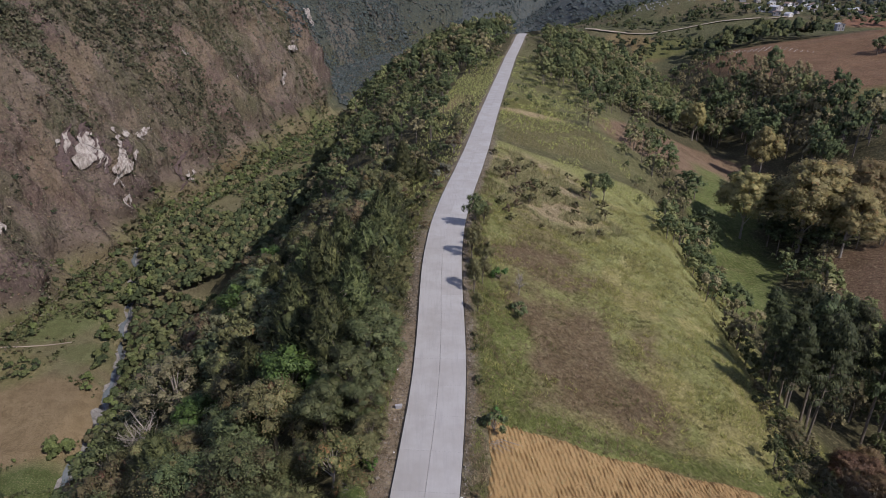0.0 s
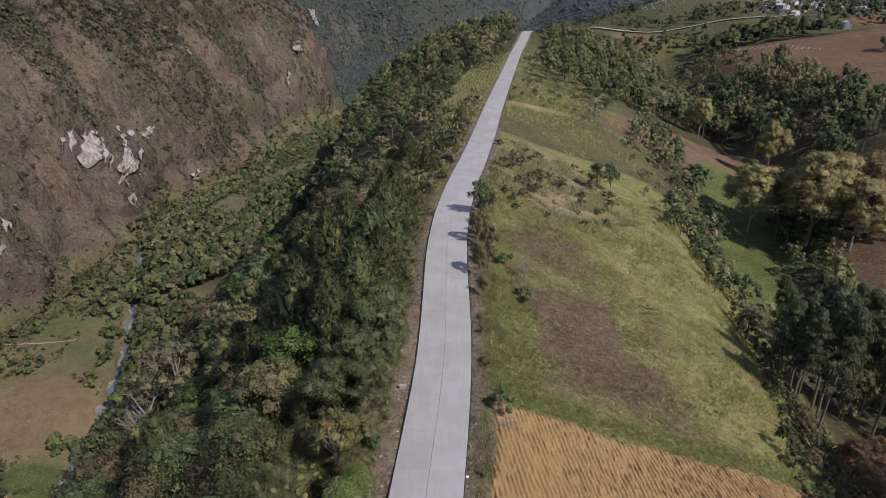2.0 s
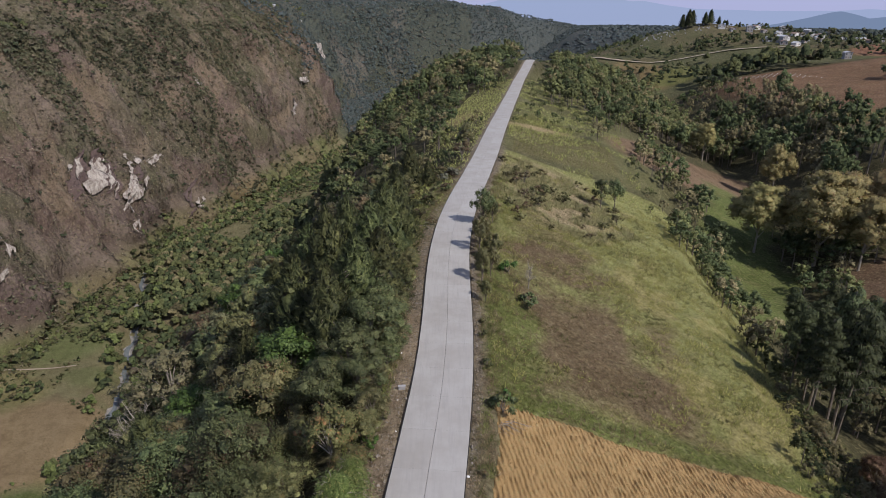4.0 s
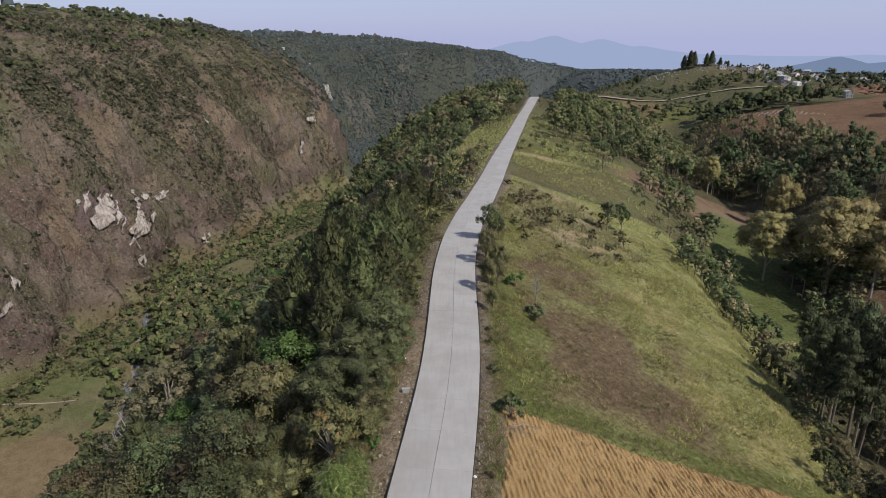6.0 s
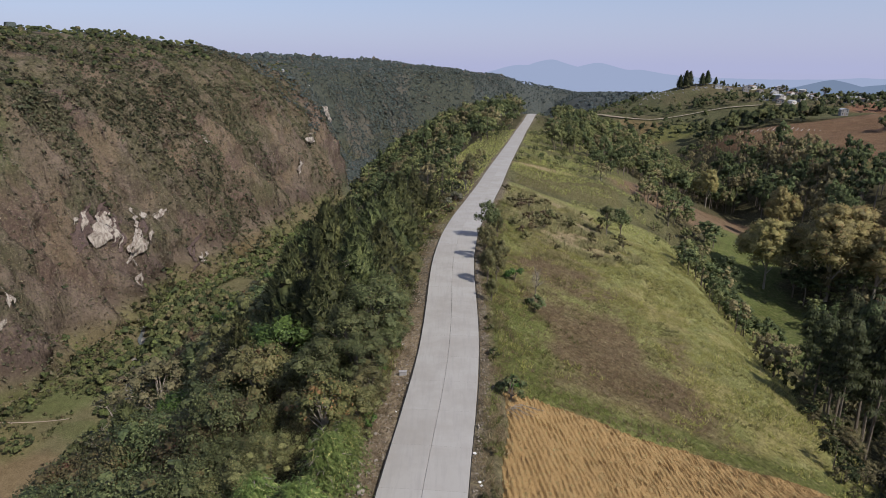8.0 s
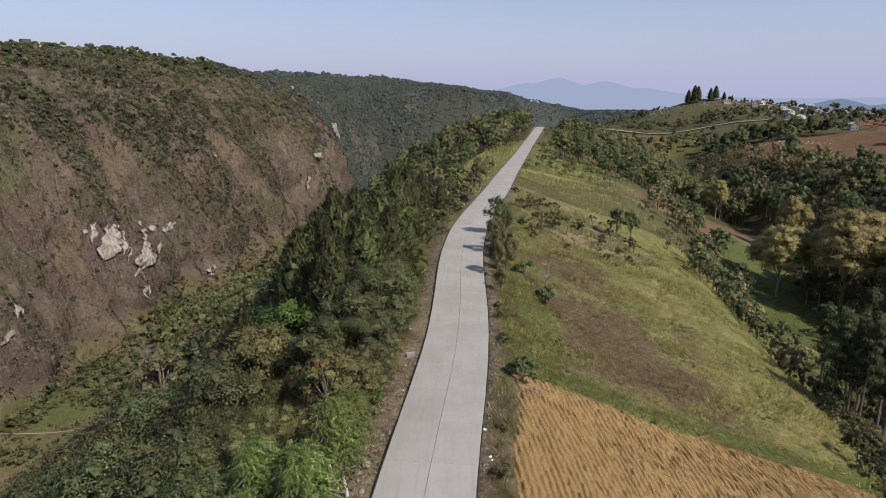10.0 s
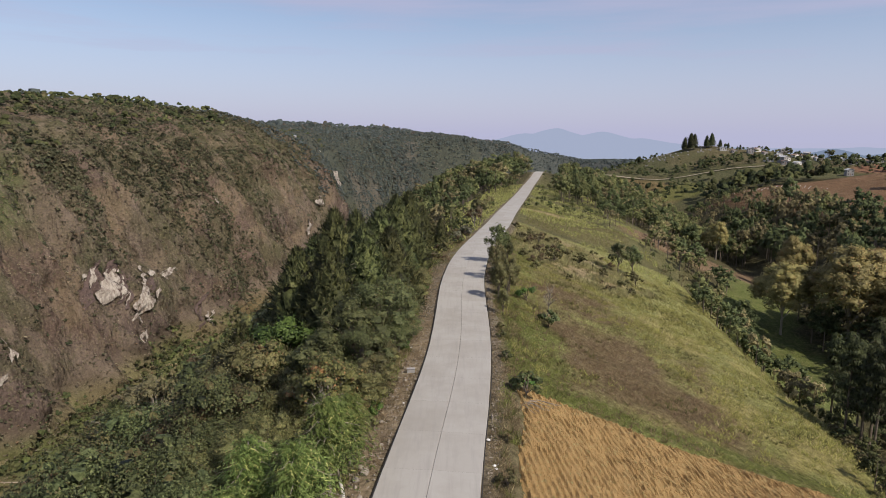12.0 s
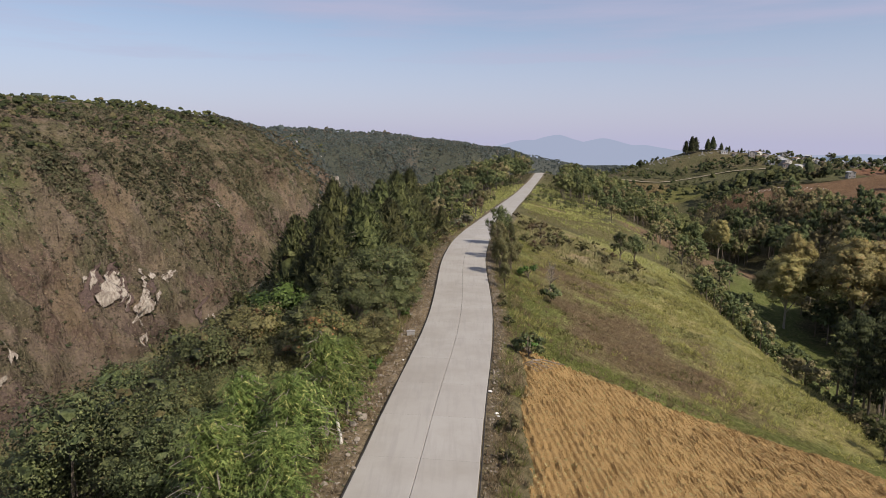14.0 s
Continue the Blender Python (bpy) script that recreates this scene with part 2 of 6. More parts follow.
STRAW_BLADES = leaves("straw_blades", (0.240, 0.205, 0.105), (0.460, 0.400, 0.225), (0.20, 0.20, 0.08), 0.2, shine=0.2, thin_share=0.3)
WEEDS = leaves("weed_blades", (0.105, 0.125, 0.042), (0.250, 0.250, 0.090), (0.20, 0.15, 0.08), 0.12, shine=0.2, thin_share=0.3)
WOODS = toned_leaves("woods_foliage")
WHITE_WALL = plain("limewashed_wall", (0.72, 0.71, 0.68), (0.60, 0.59, 0.56), 0.6, 0.85, 0.1, 0.01)
GREY_WALL = plain("block_wall", (0.36, 0.35, 0.34), (0.28, 0.27, 0.26), 0.6, 0.9, 0.1, 0.01)
RUST_ROOF = plain("rusty_sheet_roof", (0.22, 0.13, 0.09), (0.30, 0.24, 0.20), 0.8, 0.6, 0.1, 0.02)
TIN_ROOF = plain("zinc_sheet_roof", (0.50, 0.52, 0.54), (0.40, 0.40, 0.41), 0.8, 0.45, 0.1, 0.02)
DARK_GLASS = plain("dark_window", (0.03, 0.035, 0.04), (0.05, 0.05, 0.055), 2.0, 0.2, 0.0, 0.01)


def streaked_rock():
    """Pale weathered rock with upright dark streaks."""
    m, n, l, b = shader("pale_rock", 0.95)
    run = noise_node(n, l, 0.35, 6, 0.65, stretch=(1.0, 1.0, 0.12))
    spot = noise_node(n, l, 0.5, 6, 0.7)
    colour = mixed(n, l, ranged(n, l, run, 0.42, 0.60, 0, 1), (0.37, 0.34, 0.295), (0.15, 0.12, 0.10))
    colour = mixed(n, l, ranged(n, l, spot, 0.5, 0.7, 0, 0.7), colour, (0.26, 0.22, 0.18))
    l.new(colour, b.inputs["Base Color"])
    relief(n, l, b, run, 0.8, 1.5)
    return m


PALE_ROCK = streaked_rock()
DARK_ROCK = plain("dark_wall_rock", (0.072, 0.052, 0.050), (0.145, 0.104, 0.088), 0.5, 0.95, 0.6, 0.30)
STONE = plain("field_stone", (0.32, 0.28, 0.23), (0.24, 0.21, 0.17), 2.0, 0.9, 0.5, 0.03)
WHITE_STUFF = plain("white_plastic", (0.80, 0.80, 0.78), (0.68, 0.68, 0.66), 3.0, 0.5, 0.1, 0.01)
LIME_PAINT = plain("limewash", (0.75, 0.73, 0.68), (0.58, 0.54, 0.48), 4.0, 0.9, 0.2, 0.01)
WATER = plain("river_water", (0.10, 0.12, 0.12), (0.16, 0.17, 0.17), 0.3, 0.15, 0.3, 0.1)
GRAVEL = plain("river_gravel", (0.30, 0.28, 0.25), (0.12, 0.115, 0.10), 0.35, 0.95, 0.8, 0.6)
DIRT = plain("dirt_track", (0.36, 0.30, 0.22), (0.28, 0.23, 0.17), 0.3, 0.95, 0.4, 0.2)
JOINT = plain("joint_filler", (0.16, 0.15, 0.14), (0.22, 0.21, 0.20), 2.0, 0.9, 0.2, 0.01)
EDGE = plain("road_edge_form", (0.028, 0.027, 0.026), (0.05, 0.045, 0.04), 2.0, 0.8, 0.2, 0.01)


# ---------------------------------------------------------------- shape of the land
def smooth_curve(knots, lo, hi, blur):
    """A smooth curve through a few knots (place, value)."""
    step = 1.0
    n = int((hi - lo) / step) + 1
    s = np.linspace(lo, hi, n)
    k = np.array(knots, float)
    v = np.interp(s, k[:, 0], k[:, 1])
    w = max(1, int(blur / step))
    pad = np.pad(v, w, mode="edge")
    box = np.ones(w) / w
    v = np.convolve(np.convolve(pad, box, "same"), box, "same")[w:-w]
    return lambda q: np.interp(q, s, v)


def lattice(i, j, seed):
    h = (i * 374761393 + j * 668265263 + seed * 974634777) & 0x7FFFFFFF
    h = ((h ^ (h >> 13)) * 1274126177) & 0x7FFFFFFF
    return ((h ^ (h >> 16)) & 0xFFFF) / 65535.0


def noise2(x, y, size, seed=0):
    x, y = np.asarray(x, float) / size, np.asarray(y, float) / size
    i, j = np.floor(x).astype(np.int64), np.floor(y).astype(np.int64)
    a, b = x - i, y - j
    a, b = a * a * (3 - 2 * a), b * b * (3 - 2 * b)
    low = lattice(i, j, seed) * (1 - a) + lattice(i + 1, j, seed) * a
    high = lattice(i, j + 1, seed) * (1 - a) + lattice(i + 1, j + 1, seed) * a
    return (low * (1 - b) + high * b) * 2 - 1


def fbm(x, y, size, octaves=4, seed=0):
    total, weight, norm = 0, 1.0, 0
    for k in range(octaves):
        total = total + weight * noise2(x, y, size / 2 ** k, seed + 17 * k)
        norm += weight
        weight *= 0.5
    return total / norm


def step01(v, a, b):
    q = np.clip((v - a) / (b - a), 0, 1)
    return q * q * (3 - 2 * q)


def softmax2(a, b, k):
    h = np.clip(0.5 + 0.5 * (a - b) / k, 0, 1)
    return b * (1 - h) + a * h + k * h * (1 - h)


ROAD_X = smooth_curve([(-80, -11), (0, -4.4), (24, -2.1), (33, -1.5), (41, -0.75), (49, -0.2), (59, 0.1), (72, 0.1), (81, 0.4), (91, 1.2),
                       (104, 2.9), (120, 5.6), (141, 8.8), (181, 14.2), (240, 22.7), (326, 36), (397, 49.5), (430, 57), (600, 90)], -100, 5000, 8)
ROAD_Z = smooth_curve([(-80, -1), (33, -1.2), (51, -1.5), (95, -1.6), (122, -2.2), (160, -3.6), (190, -5), (235, -6.8), (265, -7.7),
                       (330, -8.6), (370, -7.5), (397, -6), (412, -6.4), (450, -12), (520, -36), (700, -90), (1200, -180)], -100, 5000, 10)
DROP_LEFT = smooth_curve([(0, 0), (3.4, 0.15), (6, 1.0), (10, 3.2), (18, 9), (33, 19.5), (46, 31), (58, 52), (100, 126), (150, 204), (220, 250), (300, 300), (2500, 1600)], 0, 3000, 2)
DROP_LEFT_FAR = smooth_curve([(0, 0), (3.4, 0.15), (16, 0.7), (25, 4), (46, 16), (58, 31), (100, 104), (150, 192), (220, 262), (300, 310), (2500, 1600)], 0, 3000, 4)
DROP_LEFT_SPUR = smooth_curve([(0, 0), (3.4, 0.15), (16, 0.8), (28, 4), (50, 10), (70, 22), (100, 66), (160, 160), (220, 244), (300, 300), (2500, 1600)], 0, 3000, 6)
DROP_NEAR = smooth_curve([(0, 0), (3.4, 0.15), (7, 1.6), (17, 5.6), (26, 8.6), (36, 12), (43, 15.2), (47, 20), (52, 25), (60, 29.5), (68, 32), (76, 32), (95, 26),
                          (115, 20), (150, 15), (200, 10), (3000, 8)], 0, 3000, 3)
DROP_FAR = smooth_curve([(0, 0), (3.4, 0.15), (8, 1.2), (17, 3.4), (32, 6), (40, 9), (50, 13.5), (65, 20), (76, 25), (88, 29.5), (97, 30.5), (110, 24), (127, 13),
                         (150, 8), (200, 2), (230, -3), (3000, -4)], 0, 3000, 3)
WALL_X = smooth_curve([(-100, -300), (300, -322), (440, -318), (560, -322), (640, -318), (720, -300), (800, -282), (880, -270), (1000, -248), (1100, -232), (1180, -218), (1260, -222), (1350, -250),
                       (1500, -300), (1700, -322), (1850, -305), (2050, -245), (2300, -130), (2500, 40), (2650, 170), (2800, 280), (3000, 430), (3400, 800), (5000, 2400)], -100, 5000, 60)
WALL_RISE = smooth_curve([(0, -222), (14, -190), (34, -140), (58, -92), (85, -40), (118, 2), (160, 30), (260, 52), (500, 78), (1200, 98), (4000, 105)], 0, 4000, 6)
RIVER_X = smooth_curve([(-100, -190), (286, -200), (335, -214), (388, -233), (440, -251), (510, -277), (556, -300), (640, -280), (720, -258), (880, -228), (1020, -200), (1160, -172), (1300, -185), (1600, -200), (5000, 700)], -100, 5000, 20)


def wall_push(x, y, z):
    """How far the canyon's rock stands out of or behind the plain slope."""
    d = 5.0
    steep = np.hypot(land(x + d, y) - land(x - d, y), land(x, y + d) - land(x, y - d)) / (2 * d)
    k = step01(steep, 0.7, 1.4) * step01(ROAD_X(y) - x, 200, 260)
    rib = 1 - 2 * np.abs(fbm(y, z * 0.22, 30, 3, 65))
    return k * (fbm(y, z, 30, 4, 61) * 13 + fbm(y, z * 0.6, 9, 3, 63) * 5.5 + rib * 7)


def land(x, y):
    """The height of the ground at x, y."""
    x, y = np.asarray(x, float), np.asarray(y, float)
    u = x - ROAD_X(y)
    zr = ROAD_Z(y)
    rough = fbm(x, y, 26, 4, 3) * 1.5 * step01(np.abs(u), 9, 40) + fbm(x, y, 5, 3, 5) * 0.22 * step01(np.abs(u), 3.2, 8)
    away = np.maximum(-u, 0)
    m, out = step01(y, 130, 190), np.maximum(away - 40, 0)
    m_left = step01(y, 130 + 1.2 * out, 190 + 1.8 * out)
    spur = step01(y, 215, 300)
    left = zr - (DROP_LEFT(away) * (1 - m_left) + (DROP_LEFT_FAR(away) * (1 - spur) + DROP_LEFT_SPUR(away) * spur) * m_left) + fbm(x, y, 70, 4, 9) * 9 * step01(-u, 40, 130)
    right = zr - (DROP_NEAR(np.maximum(u, 0)) * (1 - m) + DROP_FAR(np.maximum(u, 0)) * m)
    far = step01(y, 405, 520)
    # the village hill and the country behind it
    hill = -34 + 22 * step01(x, 120, 250) + 8 * step01(x, 250, 420) + 19 * np.exp(-(((x - 215) / 115) ** 2 + ((y - 615) / 50) ** 2)) - 120 * step01(y, 680, 1000) * (1 - step01(x, 300, 650)) - 78 * step01(y, 1000, 2000) - 26 * step01(x, 285, 400) * step01(y, 545, 680)
    hill = hill + fbm(x, y, 260, 4, 21) * 9 + 7 * np.exp(-(((x - 640) / 220) ** 2 + ((y - 1040) / 120) ** 2)) + 14 * np.exp(-(((x - 120) / 40) ** 2 + ((y - 540) / 30) ** 2))
    right = right * (1 - far) + hill * far
    ridge = np.where(u < 0, softmax2(left, np.where(y > 430, hill - 60 - 0.4 * np.maximum(-u, 0), -900), 20), right)
    floor = -204 - 0.028 * np.maximum(y - 300, 0) + fbm(x, y, 60, 3, 31) * 3 - 12 * np.exp(-((x - RIVER_X(y)) / 9) ** 2)
    floor = floor - 900 * step01(x - RIVER_X(y), 150, 600)
    gully = np.abs(fbm(x * 0.35, y, 120, 4, 41)) * 52 + fbm(x, y, 34, 3, 47) * 9
    s = WALL_X(y) - x - gully + 25
    wall = np.where(s > -40, WALL_RISE(np.maximum(s, 0)) + np.minimum(s, 0) * 2, -900) + fbm(x, y, 55, 4, 51) * 11 + fbm(x, y, 400, 3, 53) * 10 * step01(s, 100, 400) + fbm(x, y, 240, 3, 55) * 17 * step01(s, 70, 200) * step01(y, 950, 1300) - 30 * step01(y, 900, 1900) * step01(s, 60, 300) - 10 * step01(y, 2000, 2500) * step01(s, 30, 200) - 120 * step01(y, 2500, 3600) * step01(s, 0, 120)
    z = softmax2(softmax2(ridge + rough, floor, 9), wall, 7)
    edge = step01(np.hypot(x, y), 3000, 4900)
    return z * (1 - edge) - 170 * edge


# ---------------------------------------------------------------- mesh tools
def mesh_from(name, verts, faces, material, smooth=False, tone=None, tone_name="tone", soft=None):
    """A mesh from arrays: verts (n, 3); faces (m, 3) or (m, 4); tone: a colour for each vertex."""
    verts, faces = np.asarray(verts, np.float32), np.asarray(faces, np.int32)
    me = bpy.data.meshes.new(name)
    k = faces.shape[1]
    me.vertices.add(len(verts))
    me.vertices.foreach_set("co", verts.ravel())
    me.loops.add(faces.size)
    me.loops.foreach_set("vertex_index", faces.ravel())
    me.polygons.add(len(faces))
    me.polygons.foreach_set("loop_start", np.arange(0, faces.size, k, dtype=np.int32))
    me.polygons.foreach_set("use_smooth", np.full(len(faces), smooth))
    if tone is not None:
        at = me.attributes.new(tone_name, "FLOAT_COLOR", "POINT")
        rgba = np.ones((len(verts), 4), np.float32)
        rgba[:, :np.shape(tone)[1]] = tone
        at.data.foreach_set("color", rgba.ravel())
    if soft is not None:
        at = me.attributes.new("soft", "FLOAT_VECTOR", "POINT")
        at.data.foreach_set("vector", np.asarray(soft, np.float32).ravel())
    me.update(calc_edges=True)
    me.materials.append(material)
    return me


def join(parts):
    """Joins (verts, faces) pairs."""
    vs, fs, n = [], [], 0
    for v, f in parts:
        vs.append(np.asarray(v, float))
        fs.append(np.asarray(f, int) + n)
        n += len(v)
    return np.concatenate(vs), np.concatenate(fs)


def part(name, data, material, parent, label="", m=None, smooth=False):
    """One mesh object under a thing or part. data: a mesh, a bmesh or (verts, faces)."""
    if isinstance(data, tuple):
        data = mesh_from(name, data[0], data[1], material, smooth, soft=data[2] if len(data) > 2 else None)
    elif isinstance(data, bmesh.types.BMesh):
        me = bpy.data.meshes.new(name)
        data.to_mesh(me)
        data.free()
        me.materials.append(material)
        data = me
    ob = new(name, data)
    ob.parent = parent
    if m is not None:
        ob.matrix_basis = m
    return tagged(ob, label)


def block(x0, y0, z0, x1, y1, z1, bevel=0.0):
    bm = bmesh.new()
    bmesh.ops.create_cube(bm, size=1, matrix=Matrix.LocRotScale(((x0 + x1) / 2, (y0 + y1) / 2, (z0 + z1) / 2), None, (x1 - x0, y1 - y0, z1 - z0)))
    if bevel:
        bmesh.ops.bevel(bm, geom=bm.edges[:], offset=bevel, segments=1, affect="EDGES")
    return bm


def tube(points, radii, sides=6):
    """A tapered tube of quads along points."""
    p, r = np.asarray(points, float), np.asarray(radii, float)
    way = np.gradient(p, axis=0)
    way /= np.linalg.norm(way, axis=1)[:, None] + 1e-9
    side = np.cross(way, (0.31, 0.93, 0.17))
    side /= np.linalg.norm(side, axis=1)[:, None] + 1e-9
    up = np.cross(way, side)
    a = np.linspace(0, 2 * np.pi, sides, endpoint=False)
    ring = p[:, None] + r[:, None, None] * (np.cos(a)[None, :, None] * side[:, None] + np.sin(a)[None, :, None] * up[:, None])
    n = len(p)
    i, j = np.meshgrid(np.arange(n - 1), np.arange(sides), indexing="ij")
    k = (j + 1) % sides
    f = np.stack([i * sides + j, i * sides + k, (i + 1) * sides + k, (i + 1) * sides + j], -1).reshape(-1, 4)
    return ring.reshape(-1, 3), f


def cards(centres, normals, along, length, width, fold=0.25, soft=None):
    """Leaf sprays: one pointed blade each."""
    n = len(centres)
    nn = normals / (np.linalg.norm(normals, axis=1)[:, None] + 1e-9)
    a = along - nn * np.sum(along * nn, 1)[:, None]
    a /= np.linalg.norm(a, axis=1)[:, None] + 1e-9
    b = np.cross(nn, a)
    L, W = np.asarray(length).reshape(-1, 1), np.asarray(width).reshape(-1, 1)
    v = np.stack([centres - a * L * 0.4 + b * W * 0.55, centres + a * L * 0.6 - nn * L * fold * 0.8, centres - a * L * 0.4 - b * W * 0.55 - nn * W * fold], 1)
    soft = normals if soft is None else soft
    soft = soft / (np.linalg.norm(soft, axis=1)[:, None] + 1e-9)
    return v.reshape(-1, 3), np.arange(n * 3).reshape(-1, 3), np.repeat(soft, 3, axis=0)


def unit(rng, n):
    v = rng.normal(size=(n, 3))
    return v / np.linalg.norm(v, axis=1)[:, None]


def lumps(rng, centres, sizes, sides=5, low=1.75, rough=0.24):
    """Rounded leaf masses: a top, a ring and a lower ring each, every point pushed in or out a little. centres, sizes: (n, 3)."""
    n = len(centres)
    a = np.arange(sides) * 2 * np.pi / sides
    d = [(0, 0, 1.0)]
    for polar, shift in ((0.85, 0.0), (low, 0.5)):
        d += [(math.sin(polar) * math.cos(t + shift * 2 * math.pi / sides), math.sin(polar) * math.sin(t + shift * 2 * math.pi / sides), math.cos(polar)) for t in a]
    d = np.array(d)
    turn = rng.uniform(0, 6.283, n)
    c, q = np.cos(turn)[:, None], np.sin(turn)[:, None]
    w = np.stack([d[None, :, 0] * c - d[None, :, 1] * q, d[None, :, 0] * q + d[None, :, 1] * c, np.repeat(d[None, :, 2], n, 0)], -1)
    v = centres[:, None] + w * sizes[:, None] * (1 + rough * rng.uniform(-1.2, 1, (n, len(d), 1)))
    f = [(0, 1 + i, 1 + (i + 1) % sides) for i in range(sides)]
    for i in range(sides):
        j = (i + 1) % sides
        f += [(1 + i, 1 + sides + i, 1 + j), (1 + j, 1 + sides + i, 1 + sides + j)]
    f = np.array(f)
    soft = w * 0.7 + (0.1, -0.08, 0.42) + 0.42 * rng.normal(size=w.shape)
    soft /= np.linalg.norm(soft, axis=2)[..., None]
    return v.reshape(-1, 3), (f[None] + len(d) * np.arange(n)[:, None, None]).reshape(-1, 3).astype(int), soft.reshape(-1, 3), len(d)


# ---------------------------------------------------------------- trees: one of each shape, then copies
def new_pile():
    return {"verts": [], "soft": [], "tone": [], "stems": [], "cache": {}, "colour": []}


def finish_pile(pile, name, label):
    v = np.concatenate(pile["verts"])
    t = np.repeat(np.array(pile["colour"]), pile["tone"], axis=0)
    tagged(new(name, mesh_from(name, v, np.arange(len(v)).reshape(-1, 3), WOODS, False, t, soft=np.concatenate(pile["soft"]))), label, "trees", kind="stuff")
    stems = join(pile["stems"])
    tagged(new(name + "_stems", mesh_from(name + "_stems", stems[0], stems[1], BARK)), "grey brown stems of the wood's trees", "trees", kind="stuff")


def crown_clumps(rng, height, radius, base, clumps, top=0.5):
    """Places of the leaf clumps in an uneven crown."""
    d = unit(rng, clumps)
    d[:, 2] = np.abs(d[:, 2]) * 1.25 - 0.35
    r = rng.uniform(0.45, 1.0, clumps) ** 0.6
    lump = 1 + 0.28 * np.sin(np.arctan2(d[:, 1], d[:, 0]) * rng.integers(2, 4) + rng.uniform(0, 6))
    c = d * r[:, None] * np.stack([radius * lump, radius * lump, np.full(clumps, (height - base) * 0.5)], 1)
    c[:, 2] += base + (height - base) * top * 0.95
    return c


def broadleaf(name, leaf, bark, seed, height=8.0, radius=3.0, base=1.6, clumps=26, per=60, size=0.42, label="", category="tree", droop=0.0, trunk_r=0.16, sparse=1.0):
    rng = np.random.default_rng(seed)
    c = crown_clumps(rng, height, radius, base, clumps)
    root = tagged(new(name), label, category)
    wood = [tube([(0, 0, -0.6), (0.05, 0.03, base * 0.6), (0.15 * rng.normal(), 0.15 * rng.normal(), base + (height - base) * 0.35), (0.2, 0.1, height * 0.8)], [trunk_r * 1.3, trunk_r, trunk_r * 0.7, 0.03])]
    for k in range(0, clumps, max(1, clumps // 11)):
        z0 = min(base * rng.uniform(0.7, 1.1) + 0.25 * max(0, c[k, 2] - base), c[k, 2])
        mid = c[k] * (0.45, 0.45, 1) + (0, 0, (z0 - c[k, 2]) * 0.35)
        wood.append(tube([(0, 0, z0), mid, c[k]], [trunk_r * 0.55, trunk_r * 0.33, 0.02], 4))
    part("trunk", join(wood), bark, root)
    pts, nor, lon, soft, reach = [], [], [], [], []
    heart = np.array((0, 0, base + (height - base) * 0.35))
    for k in range(clumps):
        q = unit(rng, per)
        R = radius * rng.uniform(0.26, 0.44) * sparse
        reach.append(R)
        p = c[k] + q * (R * rng.uniform(0.55, 1.05, per))[:, None] * (1, 1, 0.75)
        pts.append(p)
        nor.append(q + 0.5 * unit(rng, per) + (0, 0, 0.45))
        lon.append(q * 0.5 + unit(rng, per) + (0, 0, -droop))
        soft.append(q * 0.75 + (p - heart) / radius * 0.55 + 0.5 * unit(rng, per) + (0, 0, 0.15))
    pts, nor, lon, soft = np.concatenate(pts), np.concatenate(nor), np.concatenate(lon), np.concatenate(soft)
    n = len(pts)
    sprays = cards(pts, nor, lon, size * rng.uniform(0.7, 1.35, n), size * rng.uniform(0.45, 0.85, n), soft=soft)
    fill = np.array(reach)[:, None] * (0.52 if size > 0.3 else 0.44 if size > 0.15 else 0.30) * np.ones(3) * (1, 1, 0.75)
    mass = lumps(rng, c, fill, 6, rough=0.4)
    out = mass[2] * 0.75 + (mass[0] - heart) / radius * 0.55
    out /= np.linalg.norm(out, axis=1)[:, None]
    part("crown", (np.concatenate([sprays[0], mass[0]]), np.concatenate([sprays[1], mass[1] + len(sprays[0])]), np.concatenate([sprays[2], out])), leaf, root)
    return root


